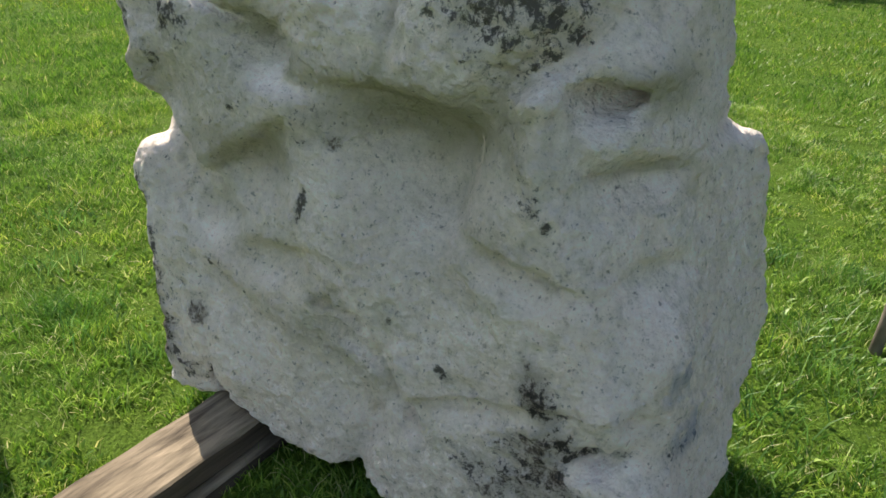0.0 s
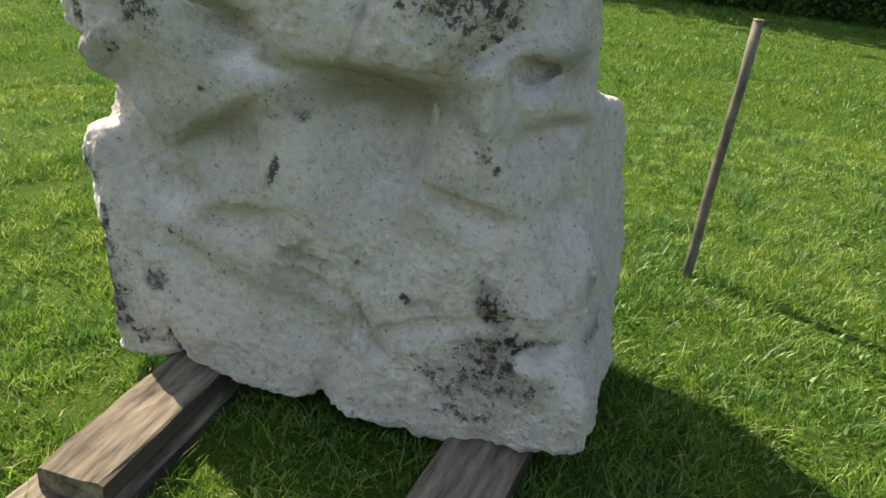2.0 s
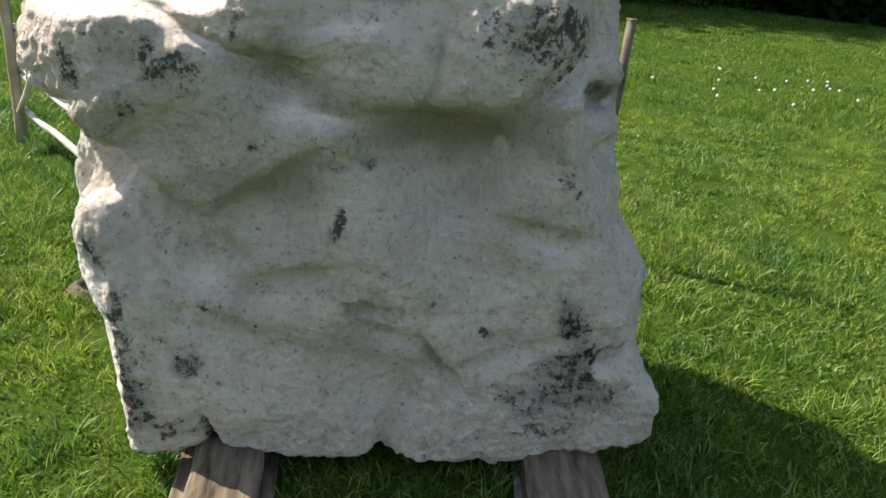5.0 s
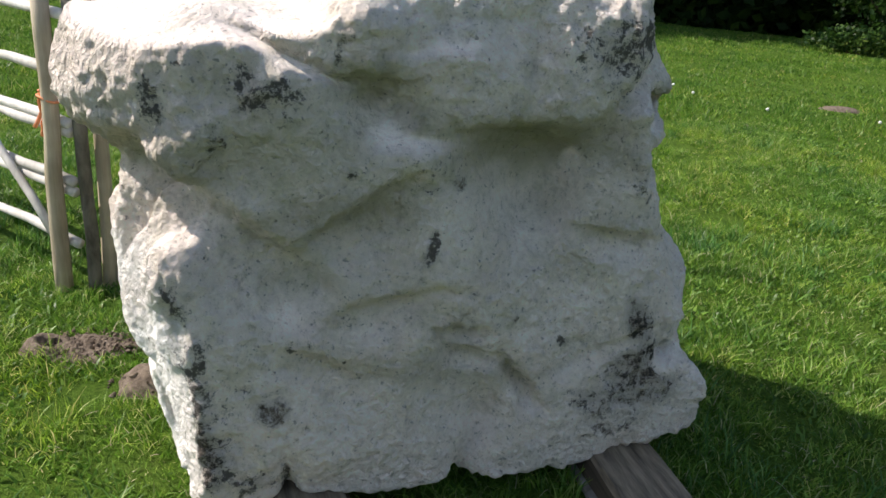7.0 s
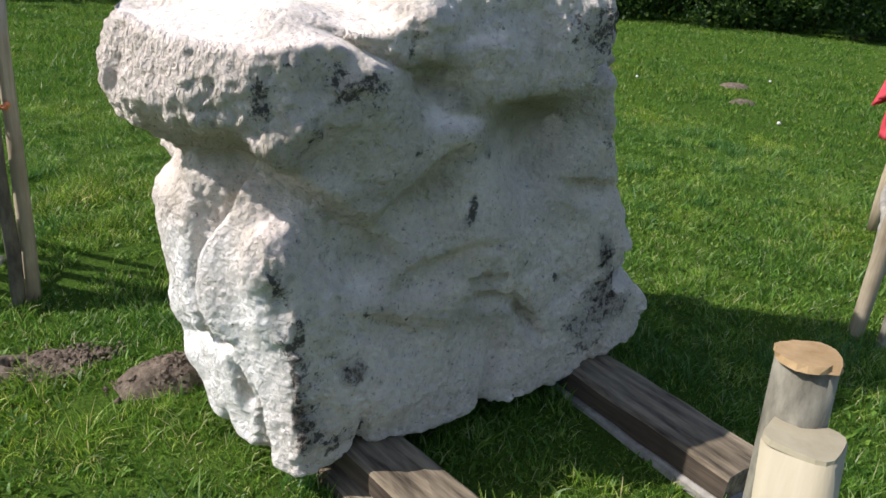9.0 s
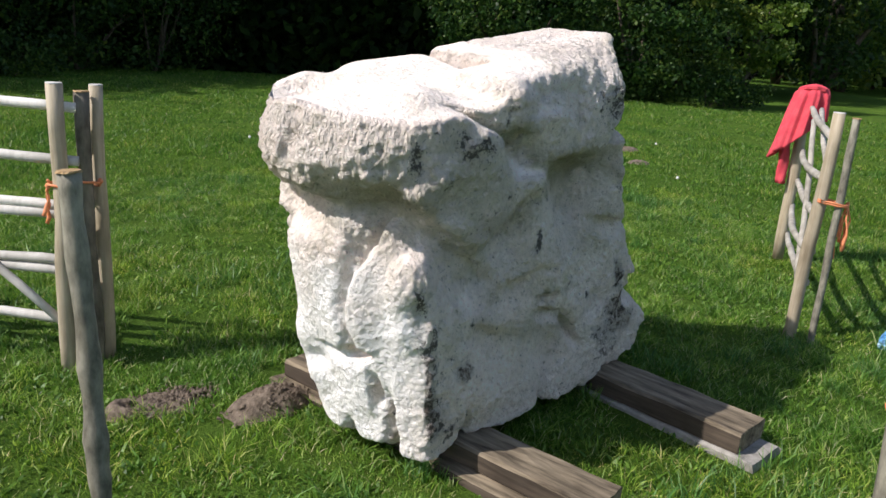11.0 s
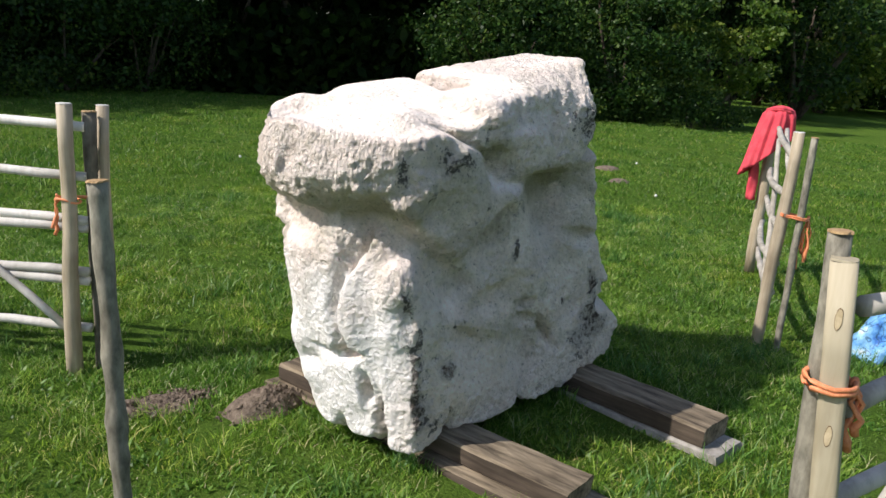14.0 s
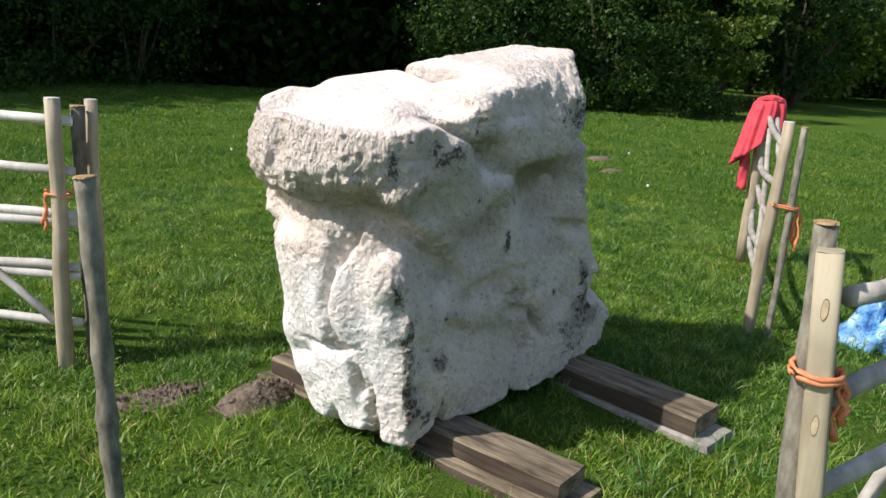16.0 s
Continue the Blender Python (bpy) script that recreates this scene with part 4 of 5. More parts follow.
def build_hurdle(foot, direction, length, rails, uprights, braces, label, seed, rail_mat, rail_r=0.026, bend=0.006, start=0.06, arc=0.0, lean=(0, 0), pegs=(), bow=0.0):
    """A rustic hurdle: uprights (along, across, top, radius, bottom), rails (height at start, height at end) and braces."""
    e = empty("rail_hurdle", foot, label, "hurdle", "rustic hurdles")
    d = Vector((math.cos(radians(direction)), math.sin(radians(direction)), 0))
    s = Vector((-d.y, d.x, 0))
    up = Vector((0, 0, 1))
    for i, (al, ac, top, r, low) in enumerate(uprights):
        shift = Vector((lean[0], lean[1], 0)) if i == 0 else Vector()
        pts, rad = stick(d * al + s * ac + up * low + shift, d * al + s * ac + up * top, r * 1.06, r * 0.95, 8, 0.006 if not pegs else 0.002, seed + i)
        hewn = 34.6 if pegs and i == 0 else None
        u = part("upright", pole(pts, rad, 28 if hewn else 12, 0.05 if hewn else 0.07, seed + i, hewn=hewn), HEWN if hewn else PEELED, e)
        part("cut_end", pole([pts[-1] + up * 0.0005, pts[-1] + up * 0.005], [rad[-1] * 0.99, rad[-1] * 0.96], 28 if hewn else 12, 0.05, seed + i, hewn=hewn), HEWN if hewn else PALE, u, "pale sawn end", smooth=False)
        for j, h in enumerate(pegs if i == 0 else ()):
            out = Vector((-0.96, -0.28, 0))
            o = pts[0].lerp(pts[-1], (h - low) / (top - low)) + out * (rad[0] + (rad[-1] - rad[0]) * h / top - 0.0105)
            part("peg_joint", peg_end(o - out * 0.0006, out, seed + j, 1.13), DARK_PEG, u, "dark line round a peg", smooth=False)
            part("peg_end", peg_end(o, out, seed + j), PEG, u, "oval brown peg end", smooth=False)
        for j, (h0, h1) in enumerate(rails):
            if al == 0.0 and ac < 0 and not pegs:
                o = pts[0] + s * (-r * 0.9) + up * (h0 - low)
                part("tenon", pole([o + s * 0.012, o - s * 0.004], [0.016, 0.014], 9, 0.2, seed + j), CUT_WOOD, u)
    for i, (h0, h1) in enumerate(rails):
        pts, rad = stick(up * h0 - d * start, d * (length + 0.05) + up * h1, rail_r, rail_r * 0.85, 11, bend, seed + 10 + i)
        pts = [q + (up * 0.7 + s * (-1) ** i) * arc * math.sin(math.pi * k / 10) for k, q in enumerate(pts)]
        pts = [q + s * bow * math.sin(math.pi * (k / 10) ** 0.75) * (0.7 + 0.3 * math.sin(seed + 3.1 * i)) for k, q in enumerate(pts)]
        part("rail", pole(pts, rad, 10, 0.1, seed + 20 + i), rail_mat, e)
    for i, (a0, h0, a1, h1, ac) in enumerate(braces):
        pts, rad = stick(d * a0 + s * ac + up * h0, d * a1 + s * ac + up * h1, 0.019, 0.017, 7, 0.008, seed + 30 + i)
        part("brace", pole(pts, rad, 8, 0.1, seed + 40 + i), rail_mat, e)
    return e


# the hurdle beyond the stone's tooled end, tied to a dark stake
build_hurdle((-2.42, 2.86, 0), 130, 1.9, ((0.17, 0.17), (0.40, 0.40), (0.445, 0.44), (0.655, 0.66), (0.69, 0.69), (0.895, 0.9), (1.12, 1.12)),
             ((0.0, 0.05, 1.22, 0.034, -0.12), (-0.09, -0.11, 1.21, 0.030, -0.12), (1.9, 0.04, 1.22, 0.034, -0.12)),
             ((0.03, 0.17, 1.25, 1.12, 0.045), (1.85, 0.17, 0.65, 1.12, 0.045)), "rustic wooden hurdle with pale peeled rails between uprights", 50, PALE, 0.022)
build_stake("dark_stake", (-2.335, 2.83, 0.0), (-2.35, 2.83, 1.185), 0.027, 0.030, BARK, "dark bark-covered stake tied to a hurdle", 8)
build_twine((-2.375, 2.85, 0.80), 0.085, 0.045, -20, 1, 0, 4)
build_twine((-2.45, 2.84, 0.79), 0.05, 0.045, 160, 1, 2, 14)
# the hurdle with the shirt, seen along its rails
build_hurdle((0.915, 0.965, 0), 26, 1.72, ((0.30, 0.22), (0.48, 0.44), (0.68, 0.64), (0.90, 0.86), (1.12, 1.20)),
             ((0.0, 0.0, 1.26, 0.035, -0.12), (1.72, 0.04, 1.27, 0.040, 0.02)), ((0.1, 0.3, 0.9, 1.15, 0.04), (0.2, 0.85, 1.3, 1.2, -0.03)),
             "rustic wooden hurdle with crooked grey rails", 80, BARK_PALE, 0.023, 0.004, -0.01, 0.0, lean=(-0.012, 0.035), bow=0.055)
build_stake("grey_stake", (0.895, 0.868, 0.0), (0.912, 0.872, 1.24), 0.019, 0.021, BARK_GREEN, "grey bark-covered stake tied to a hurdle", 9, ((0.4, 1.12), (0.7, 1.1)), n=20, bend=0.002)
build_twine((0.91, 0.905, 0.78), 0.075, 0.05, -60, 2, 6, 5, 0.27)
# the hurdle beside the walk, tied to a bark stake
build_hurdle((-2.115, -0.36, 0), -14, 1.15, ((0.30, 0.34), (0.69, 0.78), (0.905, 1.04), (1.125, 1.15)),
             ((-0.026, 0.022, 1.215, 0.0265, -0.12), (1.15, 0.04, 1.15, 0.036, -0.12)), ((0.05, 0.2, 0.6, 0.95, 0.03),),
             "rustic wooden hurdle with pale rails and a peeled upright", 110, BARK_PALE, 0.023, start=-0.03, lean=(0.036, -0.118), pegs=(1.105, 0.865))
build_stake("bark_stake", (-2.116, -0.366, 0.0), (-2.112, -0.308, 1.262), 0.024, 0.022, BARK_GREEN, "grey bark-covered stake tied to a peeled hurdle upright", 10, ((0.3, 1.1), (0.62, 1.15)), n=24, bend=0.003)
build_twine((-2.124, -0.346, 0.965), 0.050, 0.043, -45, 2, 4, 6, 0.13)


# ---- red shirt and blue bag ----
def sheet(nu, nv, fn):
    """A closed cloth: the surface fn(u, v) with a little thickness."""
    bm = bmesh.new()
    g = [[bm.verts.new(fn(i / nu, j / nv)) for j in range(nv + 1)] for i in range(nu + 1)]
    for i in range(nu):
        for j in range(nv):
            bm.faces.new((g[i][j], g[i + 1][j], g[i + 1][j + 1], g[i][j + 1]))
    bmesh.ops.recalc_face_normals(bm, faces=bm.faces)
    bmesh.ops.solidify(bm, geom=bm.faces[:], thickness=0.006)
    return bm


def build_shirt():
    e = empty("red_shirt", (2.43, 1.715, 1.27), "crumpled red cotton shirt hung over a hurdle's upright", "shirt")
    lean = Vector((-0.39, 0.92))                # the side to which most of it hangs

    def drape(u, v):
        a = 2 * math.pi * u
        d = Vector((math.cos(a), math.sin(a)))
        far = (0.5 + 0.5 * d.dot(lean)) ** 1.2      # 1 on the long side
        pleat = 0.16 * math.sin(7 * a + 1.5 * v) + 0.10 * math.sin(13 * a - 2 * v + 1) + 0.05 * math.sin(23 * a)
        if v < 0.35:
            b = v / 0.35 * math.pi / 2
            r, z, hang = 0.118 * math.sin(b), 0.085 * math.cos(b) - 0.005, 0.0
        else:
            hang = (v - 0.35) / 0.65
            r, z = 0.118 + 0.02 * hang * far, -0.005 - hang * (0.15 + 0.31 * far)
        r *= 1 + pleat * (0.4 * min(1, v / 0.3) + 0.35 * hang)
        z += 0.010 * math.sin(5 * a + 9 * v) * min(1, 3 * v) + 0.012 * math.sin(3 * a) * hang
        out = 0.09 * hang * far
        return (r * d.x + lean.x * out, r * d.y + lean.y * out, z)

    part("body", sheet(110, 26, drape), SHIRT, e)

    def sleeve(u, v):
        a = 2 * math.pi * u
        r = (0.046 + 0.009 * math.sin(3 * a + 9 * v) + 0.004 * math.sin(8 * a)) * (1 - 0.1 * v)
        return (lean.x * 0.13 + r * math.cos(a), lean.y * 0.13 + 0.8 * r * math.sin(a) - 0.02 * v, -0.30 - 0.36 * v)

    part("sleeve", sheet(16, 12, sleeve), SHIRT, e)

    def roll(u, v):
        a, b = 2 * math.pi * u, 2 * math.pi * v
        r = 0.085 + (0.020 + 0.006 * math.sin(9 * a)) * math.cos(b)
        return (r * math.cos(a), r * math.sin(a), 0.052 + 0.022 * math.sin(b) + 0.012 * math.sin(2 * a + 1))

    part("rolled_fold", sheet(48, 8, roll), SHIRT, e)


build_shirt()


def build_bag():
    e = empty("carrier_bag", (1.47, 0.40, gz(1.47, 0.40)), "crumpled blue and white plastic carrier bag on the grass", "bag")

    def heap(u, v):
        a, b = 2 * math.pi * u, math.pi * 0.5 * v
        r = 0.26 * (1 + 0.20 * math.sin(3 * a + 1) * v + 0.12 * math.sin(7 * a + 5 * v) + 0.07 * math.sin(15 * a - 9 * v))
        return (r * 1.15 * math.sin(b) * math.cos(a), r * 0.85 * math.sin(b) * math.sin(a), 0.23 * math.cos(b) * (1 + 0.25 * math.sin(5 * a + 3 * v) + 0.12 * math.sin(11 * a + 7 * v)))

    part("sack", sheet(40, 16, heap), BLUE, e)
    for k in range(2):
        p = [(0.05 * k + 0.09 * math.cos(t), -0.02 + 0.05 * k, 0.22 + 0.09 * math.sin(t)) for t in (0.0, 0.5, 1.0, 1.5, 2.1, 2.6, 3.1)]
        part("strap", curve_tube(p, 0.008), BLUE_DARK, e, "dark blue strap")


build_bag()


# ---- molehills and bare soil ----
def build_mound(name, at, rx, ry, h, label, seed, hole=0.0, category="molehill"):
    bm = bmesh.new()
    n, m = 12, 28
    rings = []
    for i in range(n + 1):
        f = i / n
        ring = []
        for k in range(m):
            a = 2 * math.pi * k / m
            w = 1 + 0.22 * noise.noise((2 * math.cos(a) + seed, 2 * math.sin(a), 0.3)) + 0.1 * noise.noise((6 * math.cos(a), 6 * math.sin(a), seed))
            x, y = rx * f * w * math.cos(a), ry * f * w * math.sin(a)
            z = h * (1 - f * f) ** 0.9 + 0.35 * h * noise.noise((x * 14, y * 14, seed)) * (1 - f) + 0.014 * noise.noise((x * 40, y * 40, seed)) * (1 - f * f)
            if hole:
                z = h * math.sin(math.pi * min(1, f * 1.0)) * (0.6 + 0.8 * noise.noise((x * 9, y * 9, seed))) - hole * math.exp(-(f / 0.35) ** 2)
            ring.append(bm.verts.new((x, y, z + 0.005 - 0.03 * f ** 4)))
        rings.append(ring)
    for p, q in zip(rings, rings[1:]):
        for k in range(m):
            bm.faces.new((p[k], q[k], q[(k + 1) % m], p[(k + 1) % m]))
    bmesh.ops.remove_doubles(bm, verts=bm.verts[:], dist=0.0005)
    bmesh.ops.recalc_face_normals(bm, faces=bm.faces)
    ob = part(name, bm, SOIL, None)
    ob.location = at
    return tagged(ob, label, category)


MOUNDS = [(-1.95, 1.96, 0.21, 0.12, 0.11), (-2.28, 2.25, 0.15, 0.12, 0.03), (-2.42, 2.27, 0.10, 0.08, 0.03), (5.75, 7.65, 0.36, 0.2, 0.05), (5.63, 5.09, 0.22, 0.16, 0.04), (6.76, 6.03, 0.26, 0.2, 0.05)]
build_mound("molehill", (-1.95, 1.96, gz(-1.95, 1.96) - 0.005), 0.21, 0.13, 0.085, "heap of brown crumbly soil in the grass beside the stone", 1)
build_mound("soil_patch", (-2.28, 2.25, gz(-2.28, 2.25) + 0.004), 0.18, 0.15, 0.012, "bare grey-brown crumbly soil in the grass", 2, 0.0, "soil patch")
burrow = build_mound("burrow", (-2.42, 2.27, gz(-2.42, 2.27) + 0.022), 0.11, 0.09, 0.03, "dark burrow hole with a rim of loose soil", 9, 0.045, "burrow")
# near-black disc that stands for the shade inside the burrow
part("hole", pole([(0, 0, -0.03), (0, 0, -0.006)], [0.05, 0.066], 16, 0.3, 5), BURROW_SHADE, burrow, "dark disc painted as the shade in the hole")


def build_crumbs():
    """Loose clods of soil on and round the bare places."""
    rs = np.random.RandomState(77)
    octa = np.array([[1, 0, 0], [-1, 0, 0], [0, 1, 0], [0, -1, 0], [0, 0, 1], [0, 0, -1]], float)
    tri = np.array([[0, 2, 4], [2, 1, 4], [1, 3, 4], [3, 0, 4], [2, 0, 5], [1, 2, 5], [3, 1, 5], [0, 3, 5]])
    vs, fs, k = [], [], 0
    for cx, cy, rx, ry, top, n in ((-1.95, 1.96, 0.20, 0.12, 0.078, 420), (-2.28, 2.25, 0.20, 0.16, 0.012, 520), (-2.14, 2.23, 0.08, 0.05, 0.015, 90), (-2.40, 2.30, 0.10, 0.07, 0.015, 120)):
        for _ in range(n):
            a, f = rs.rand() * 2 * math.pi, min(1.15, abs(rs.randn()) * 0.5)
            x, y = cx + rx * f * math.cos(a), cy + ry * f * math.sin(a)
            z = gz(x, y) + top * (1 - min(1, f) ** 2) ** 0.9 + 0.004
            r = 0.004 + 0.010 * rs.rand() ** 2
            vs.append((octa + 0.35 * rs.randn(6, 3)) * r * (0.7 + 0.6 * rs.rand(3)) + np.array([x, y, z]))
            fs.append(tri + k)
            k += 6
    tagged(mesh_of("soil_crumbs", np.concatenate(vs), np.concatenate(fs), SOIL), "loose brown crumbs of soil on the grass", "soil", kind="stuff")


build_crumbs()
for i, (mx, my, rx, ry, mh) in enumerate(MOUNDS[3:]):
    build_mound("molehill", (mx, my, float(ground_height(np.float64(mx), np.float64(my))) + 0.02), rx * 0.9, ry * 0.9, mh * 0.45, "low pale molehill out in the meadow", 3 + i)



# ---- woods ----
def leaf_cloud(p, leaf, rs):
    m = len(p)
    a = rs.normal(size=(m, 3))
    a /= np.linalg.norm(a, axis=1)[:, None]
    b = np.cross(a, rs.normal(size=(m, 3)))
    b /= np.linalg.norm(b, axis=1)[:, None]
    ln = leaf * (0.6 + 0.8 * rs.rand(m, 1))
    return np.stack([p - a * ln * 0.5, p + b * ln * 0.3, p + a * ln * 0.5, p - b * ln * 0.3], 1).reshape(-1, 3), np.arange(4 * m).reshape(-1, 4)


def build_bush(name, at, size, leaves, leaf, mat, label, seed, base=0.15, trunk=0.12, category="bush", clumps=40, group="", tight=0.17, limbs=4, flat=0.42):
    """A leafy crown of clumps of small leaves on limbs, from base to the full height."""
    rs = np.random.RandomState(seed)
    e = empty(name, at, label, category, group)
    sx, sy, sz = size
    c = rs.normal(size=(clumps, 3))
    c /= np.linalg.norm(c, axis=1)[:, None]
    c *= (0.5 + 0.5 * rs.rand(clumps, 1) ** 0.5)
    centre = np.stack([c[:, 0] * sx, c[:, 1] * sy, base + (c[:, 2] * 0.5 + 0.5) * (sz - base)], 1)
    per = leaves // clumps
    rad = (0.7 + 0.6 * rs.rand(clumps)) * tight * 2 * min(sx, sz)
    p = np.repeat(centre, per, 0) + rs.normal(size=(clumps * per, 3)) * np.repeat(rad, per)[:, None] * np.array([0.6, 0.6, flat])
    p[:, 2] = np.where(p[:, 2] < base * 0.7 + 0.04, base * 0.7 + 0.04 + rs.rand(len(p)) * 0.5, p[:, 2])
    v, f = leaf_cloud(p, leaf, rs)
    ob = mesh_of("crown", v, f, mat)
    ob.parent = e
    for i in range(5):
        t = centre[rs.randint(clumps)]
        pts, r = stick((rs.uniform(-0.2, 0.2) * trunk, rs.uniform(-0.2, 0.2) * trunk, -0.1), t, trunk * (1 if i == 0 else 0.6), trunk * 0.15, 6, 0.08, seed + i)
        part("trunk" if i == 0 else "limb", pole(pts, r, 7, 0.1, seed + i), DARK_BARK, e)
        if limbs == 0:
            break
    return e


# shrubs along the shaded edge of the wood
for i in range(8):
    build_bush("edge_shrub", (-13 + 2.7 * i + 0.5 * math.sin(i * 2.3), 20.8 + 0.7 * math.sin(i * 1.7), 0), (2.0, 1.3, 4.2), 7000, 0.13, LEAF,
               "dark green shrub in the shade of the wood's edge", 300 + i, 0.1, 0.07, "shrub", 46, "shrubs at the wood's edge", 0.14)
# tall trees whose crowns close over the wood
# the leftmost stand out of view, added to keep the sun off the wood
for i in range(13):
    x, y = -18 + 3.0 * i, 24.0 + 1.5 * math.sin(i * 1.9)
    build_bush("woodland_tree", (x, y, 0), (3.4, 3.6, 13.0), 5200, 0.42, LEAF_SHADED, "tall dark leafy tree of the wood", 340 + i, 3.2, 0.20, "tree", 50, "trees of the wood", 0.2, 0)
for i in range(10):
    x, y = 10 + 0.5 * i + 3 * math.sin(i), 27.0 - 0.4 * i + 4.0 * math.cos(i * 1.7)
    build_bush("woodland_tree", (x, y, 0), (3.6, 3.6, 13.0), 5200, 0.42, LEAF_SHADED, "tall dark leafy tree of the wood", 370 + i, 2.6, 0.18, "tree", 50, "trees of the wood", 0.2, 0)
# big lit bushes standing out from the wood
build_bush("leafy_bush", (13.6, 14.6, 0), (2.4, 2.0, 4.4), 14000, 0.13, LEAF, "large dense green bush at the meadow's edge", 401, 0.15, 0.12, "bush", 80, "big bushes", 0.11, flat=0.36)
build_bush("leafy_bush", (16.8, 12.4, 0), (2.6, 2.2, 5.2), 17000, 0.13, LEAF, "large dense green bush at the meadow's edge", 402, 0.15, 0.12, "bush", 90, "big bushes", 0.11, flat=0.28)
build_bush("leafy_bush", (19.4, 11.0, 0), (1.9, 1.8, 4.6), 9000, 0.15, LEAF_BRIGHT, "large yellow-green bush at the meadow's edge", 403, 0.5, 0.10, "bush", 46, "big bushes", 0.10, flat=0.22)
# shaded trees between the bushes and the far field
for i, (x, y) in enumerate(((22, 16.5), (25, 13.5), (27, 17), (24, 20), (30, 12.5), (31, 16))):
    build_bush("woodland_tree", (x, y, 0), (2.6, 2.6, 9.0), 8000, 0.22, LEAF_SHADED if i % 2 else LEAF, "dark leafy tree behind the bushes", 480 + i, 0.5, 0.2, "tree", 60, "trees of the wood", 0.15, 3)
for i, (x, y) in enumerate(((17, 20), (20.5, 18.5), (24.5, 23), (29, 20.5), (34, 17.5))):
    build_bush("woodland_tree", (x, y, 0), (3.4, 3.2, 12.0), 9000, 0.30, LEAF_SHADED, "tall dark leafy tree behind the bushes", 440 + i, 0.4, 0.2, "tree", 60, "trees of the wood", 0.17, 3)
# low growth at the feet of the bushes and along the wood
for i in range(16):
    f = i / 15
    x, y = (-9 + 20 * f, 19.0 - 1.2 * f + 0.5 * math.sin(i * 2.7)) if i < 9 else (10.2 + 1.25 * (i - 8), 14.6 - 0.62 * (i - 8) + 0.4 * math.sin(i * 2.1))
    build_bush("nettle_clump", (x, y, gz(x, y)), (1.0, 0.7, 0.75 + 0.3 * math.sin(i * 1.9)), 1600, 0.10, LEAF, "low leafy green nettles at the wood's edge", 560 + i, 0.03, 0.02, "nettles", 24, "nettles along the wood", 0.2, 1)
# sunlit trees further off
for i, (x, y) in enumerate(((41, 15.5), (46, 12.0), (43, 20), (50, 17), (52, 9), (56, 13))):
    build_bush("field_tree", (x, y, 0), (3.6, 3.6, 9.0), 9000, 0.30, LEAF_BRIGHT if i < 2 else LEAF, "leafy green tree beyond the meadow", 500 + i, 0.3, 0.25, "tree", 60, "trees beyond the meadow", 0.15)


# ---- the dark inside of the wood, its shade put into the leaf colour ----
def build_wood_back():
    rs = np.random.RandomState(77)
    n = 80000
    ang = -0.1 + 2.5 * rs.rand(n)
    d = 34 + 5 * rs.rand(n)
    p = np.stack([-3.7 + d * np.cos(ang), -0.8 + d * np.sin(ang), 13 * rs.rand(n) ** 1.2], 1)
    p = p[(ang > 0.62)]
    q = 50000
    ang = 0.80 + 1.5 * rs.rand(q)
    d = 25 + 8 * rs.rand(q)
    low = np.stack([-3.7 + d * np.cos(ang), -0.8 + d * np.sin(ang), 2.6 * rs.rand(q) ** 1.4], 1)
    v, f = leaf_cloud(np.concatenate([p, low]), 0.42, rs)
    tagged(mesh_of("far_woodland", v, f, LEAF_SHADED), "dark mass of foliage deep in the wood", "woodland", kind="stuff")
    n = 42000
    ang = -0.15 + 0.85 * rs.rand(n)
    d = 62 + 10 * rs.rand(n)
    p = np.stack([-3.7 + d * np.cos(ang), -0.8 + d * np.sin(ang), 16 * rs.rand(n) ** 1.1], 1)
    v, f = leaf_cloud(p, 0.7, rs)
    tagged(mesh_of("distant_trees", v, f, LEAF_SHADED), "belt of dark trees beyond the meadow", "woodland", kind="stuff")


build_wood_back()


# ---- grass ----
def blades(points, height, width, rs, lean=0.5, three=True):
    """Curved, tapering blades on the points: five vertices and three triangles each, or one triangle."""
    m = len(points)
    a = rs.rand(m) * 2 * math.pi
    side = np.stack([np.cos(a), np.sin(a), np.zeros(m)], 1) * (width * (0.6 + 0.8 * rs.rand(m)))[:, None] * 0.5
    b = rs.rand(m) * 2 * math.pi
    out = np.stack([np.cos(b), np.sin(b), np.zeros(m)], 1) * (height * lean * (0.2 + rs.rand(m)))[:, None]
    up = np.array([0, 0, 1.0])[None, :] * height[:, None]
    if three:
        v = np.stack([points - side, points + side, points - side * 0.75 + up * 0.6 + out * 0.35, points + side * 0.75 + up * 0.6 + out * 0.35, points + up + out], 1)
        f = np.array([[0, 1, 3], [0, 3, 2], [2, 3, 4]])
    else:
        v = np.stack([points - side, points + side, points + up + out], 1)
        f = np.array([[0, 1, 2]])
    k = v.shape[1]
    faces = (np.arange(m) * k)[:, None, None] + f[None, :, :]
    return v.reshape(-1, 3), faces.reshape(-1, 3)


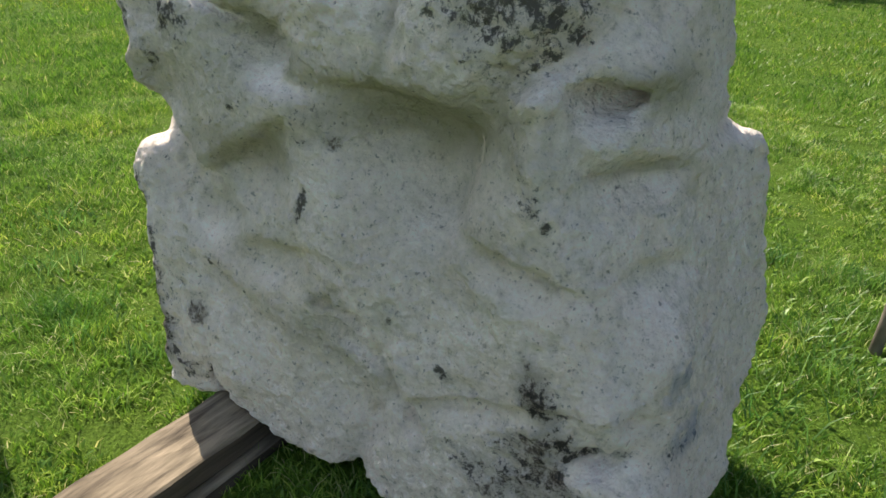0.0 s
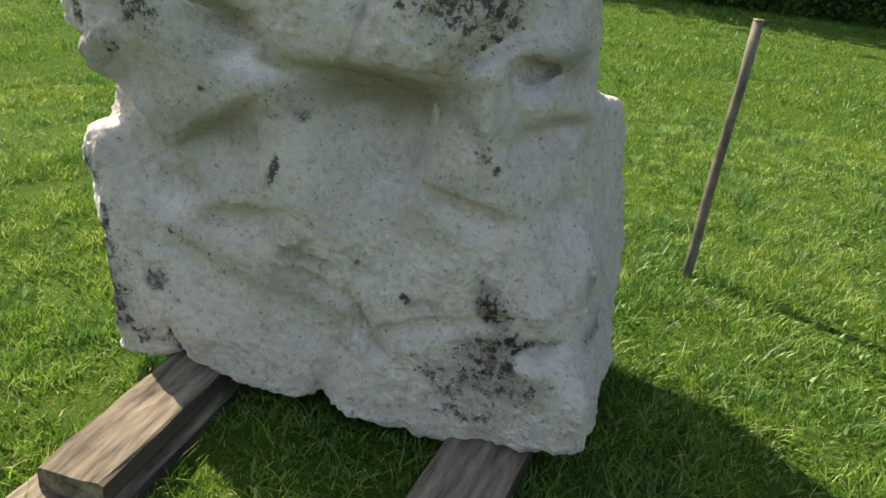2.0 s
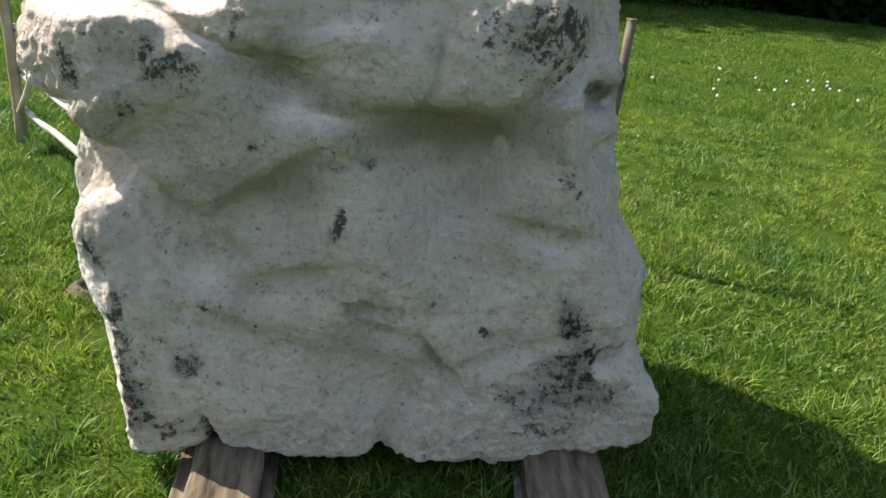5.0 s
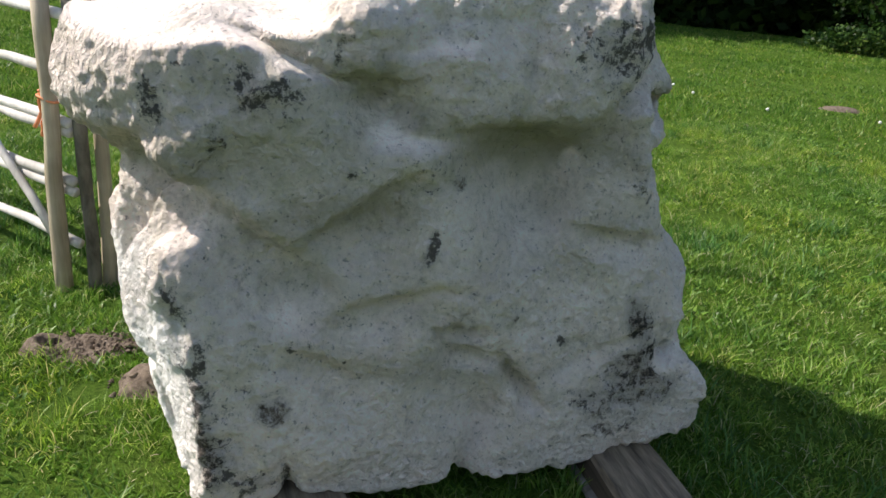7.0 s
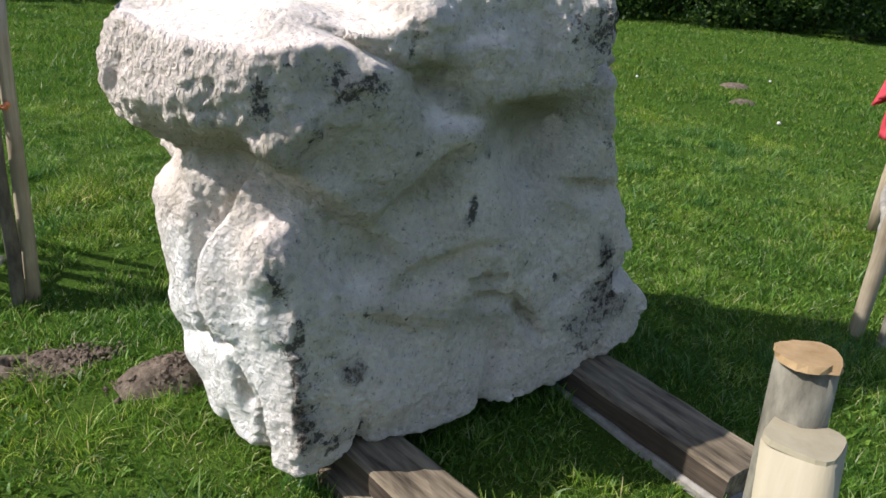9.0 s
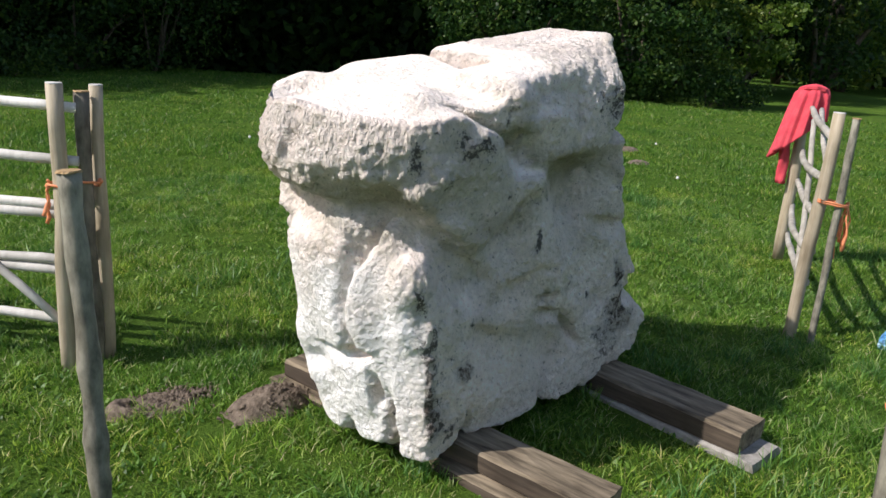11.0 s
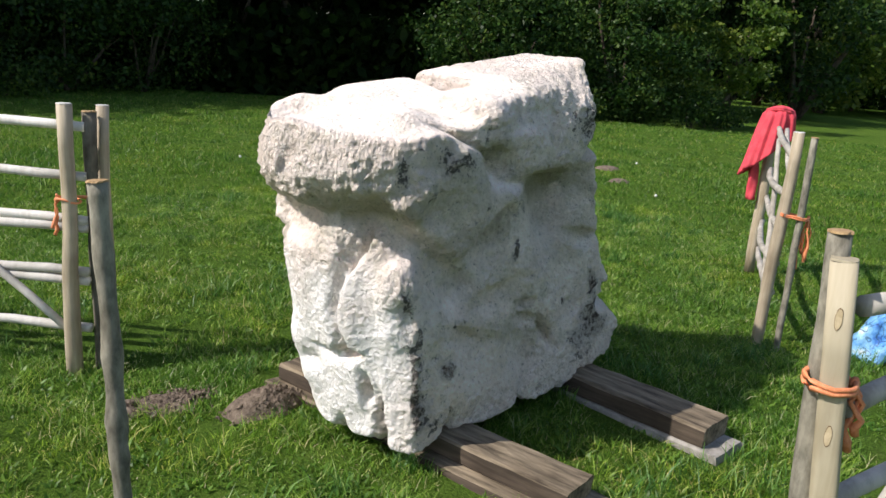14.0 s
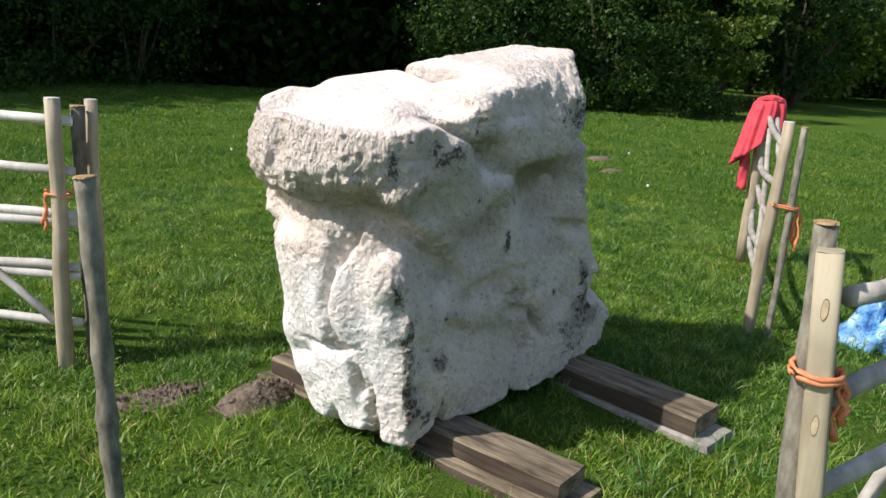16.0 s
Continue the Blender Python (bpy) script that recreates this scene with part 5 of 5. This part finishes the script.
def clear_of_things(p, soft=1.0):
    """True where grass may grow: off the stone's bed, the sleepers and bare soil."""
    x, y = p[:, 0], p[:, 1]
    keep = np.ones(len(p), bool)
    for (ax, ay), (bx, by), w in (((-1.515, 0.525), (-1.70, 2.28), 0.29), ((-0.60, 0.435), (-0.60, 1.95), 0.26)):
        d = np.array([bx - ax, by - ay])
        ln = np.hypot(*d)
        d = d / ln
        u = (x - ax) * d[0] + (y - ay) * d[1]
        w2 = -(x - ax) * d[1] + (y - ay) * d[0]
        keep &= ~((u > -0.02) & (u < ln + 0.02) & (np.abs(w2) < w / 2 + 0.005))
    for mx, my, rx, ry, _ in MOUNDS:
        d = ((x - mx) / rx) ** 2 + ((y - my) / ry) ** 2
        keep &= d > 0.75 + 0.5 * lattice_noise(np.stack([x, y, 0 * x], 1), 0.06, 31)
    bare = lattice_noise(np.stack([x, y, 0 * x], 1), 0.45, 33) + 0.5 * lattice_noise(np.stack([x, y, 0 * x], 1), 0.15, 34)
    keep &= bare > -1.0 + 0.25 * np.random.RandomState(5).rand(len(p))
    return keep


def build_grass():
    rs = np.random.RandomState(11)
    n = 400000
    p = np.stack([-5.2 + 9.2 * rs.rand(n), 0.0 + 6.6 * rs.rand(n), np.zeros(n)], 1)
    # blades gather in tufts
    tuft = lattice_noise(p, 0.24, 41) + 0.8 * lattice_noise(p, 0.10, 42)
    p = p[(tuft > -1.5 + 1.3 * rs.rand(n)) & clear_of_things(p)]
    tuft = lattice_noise(p, 0.24, 41) + 0.8 * lattice_noise(p, 0.10, 42)
    p[:, 2] = ground_height(p[:, 0], p[:, 1]) - 0.004
    h = (0.034 + 0.026 * tuft).clip(0.012, 0.12) * (0.5 + 0.9 * rs.rand(len(p)))
    v, f = blades(p, h, np.full(len(p), 0.0046), rs, 1.45)
    tagged(mesh_of("meadow_grass", v, f, BLADE), "short green meadow grass with tufts", "grass", kind="stuff")
    # coarse darker tussocks
    n = 420
    c = np.stack([-5.0 + 8.8 * rs.rand(n), 0.1 + 6.3 * rs.rand(n), np.zeros(n)], 1)
    c = c[(lattice_noise(c, 0.8, 61) > -0.15)]
    size = 0.035 + 0.05 * rs.rand(len(c))
    k = 75
    p = np.repeat(c, k, 0) + np.concatenate([rs.normal(size=(len(c) * k, 2)) * np.repeat(size, k)[:, None], np.zeros((len(c) * k, 1))], 1)
    keep = clear_of_things(p)
    p, sz = p[keep], np.repeat(size, k)[keep]
    p[:, 2] = ground_height(p[:, 0], p[:, 1]) - 0.004
    v, f = blades(p, (0.030 + 0.75 * sz) * (0.6 + 0.8 * rs.rand(len(p))), np.full(len(p), 0.0052), rs, 1.2)
    tagged(mesh_of("grass_tussocks", v, f, TUSSOCK), "coarse darker green grass tussocks in the meadow", "grass", kind="stuff")
    # dry straw lying in the grass
    n = 7000
    p = np.stack([-5.2 + 9.2 * rs.rand(n), 0.0 + 6.6 * rs.rand(n), np.zeros(n)], 1)
    p = p[(lattice_noise(p, 0.5, 71) + 0.4 * rs.randn(n) > 0.25) & clear_of_things(p)]
    p[:, 2] = ground_height(p[:, 0], p[:, 1]) + 0.010 + 0.018 * rs.rand(len(p))
    v, f = blades(p, 0.006 + 0.012 * rs.rand(len(p)), np.full(len(p), 0.0032), rs, 5.0)
    tagged(mesh_of("dry_straw", v, f, STRAW), "dry pale straw and dead stems in the grass", "straw", kind="stuff")
    n = 70000
    p = np.stack([-5.2 + 9.2 * rs.rand(n), 0.0 + 6.6 * rs.rand(n), np.zeros(n)], 1)
    p = p[(lattice_noise(p, 0.35, 51) + 0.5 * lattice_noise(p, 0.12, 52) > -0.1) & clear_of_things(p)]
    p[:, 2] = ground_height(p[:, 0], p[:, 1]) + 0.004
    v, f = blades(p, 0.012 + 0.018 * rs.rand(len(p)), np.full(len(p), 0.013), rs, 1.6)
    tagged(mesh_of("low_weeds", v, f, CLOVER), "low broad-leaved weeds among the grass", "weeds", kind="stuff")
    n = 470000
    r = 3.2 + 18.8 * rs.rand(n) ** 1.25
    a = radians(-8) + radians(180) * rs.rand(n)
    p = np.stack([-1.5 + r * np.cos(a), 0.6 + r * np.sin(a), np.zeros(n)], 1)
    inner = (p[:, 0] > -5.2) & (p[:, 0] < 4.0) & (p[:, 1] < 6.6)
    p = p[~inner]
    p = p[clear_of_things(p)]
    p[:, 2] = ground_height(p[:, 0], p[:, 1]) - 0.004
    tuft = lattice_noise(p, 0.5, 43) + 0.7 * lattice_noise(p, 0.2, 44)
    h = (0.045 + 0.028 * tuft).clip(0.015, 0.12) * (0.5 + 0.9 * rs.rand(len(p)))
    # the meadow behind the walk
    n = 90000
    q = np.stack([-12 + 22 * rs.rand(n), -9 + 9 * rs.rand(n), np.zeros(n)], 1)
    q[:, 2] = ground_height(q[:, 0], q[:, 1]) - 0.004
    p, h = np.concatenate([p, q]), np.concatenate([h, 0.03 + 0.04 * rs.rand(n)])
    v, f = blades(p, h, 0.006 + 0.0008 * np.hypot(p[:, 0] + 1.5, p[:, 1]), rs, 1.1, False)
    tagged(mesh_of("field_grass", v, f, FIELD_BLADE), "green grass of the open meadow", "grass", kind="stuff")


build_grass()


# ---- dandelion clocks in the meadow ----
def build_clock():
    e = empty("dandelion_clock", (2.6, 7.0, 0), "white fluffy dandelion seed head on a thin stem", "dandelion", "dandelion clocks")
    part("stem", pole([(0, 0, 0), (0.004, 0, 0.06), (0, 0.003, 0.13)], [0.003, 0.0025, 0.002], 6), BLADE, e)
    bm = bmesh.new()
    bmesh.ops.create_icosphere(bm, subdivisions=2, radius=0.018, matrix=Matrix.Translation((0, 0.003, 0.145)))
    for v in bm.verts:
        v.co += (v.co - Vector((0, 0.003, 0.145))) * 0.25 * noise.noise(v.co * 90)
    part("seed_head", bm, PETAL, e)
    return e


clock = build_clock()
rd = random.Random(9)
for i in range(22):
    x, y = (rd.gauss(2.9, 0.7), rd.gauss(8.0, 0.9)) if i < 16 else (rd.uniform(2.5, 8.0), rd.uniform(3.0, 11.0))
    copy_thing(clock, pose(x, y, float(ground_height(np.float64(x), np.float64(y))), rd.uniform(-8, 8), rd.uniform(-8, 8), rd.uniform(0, 360)))
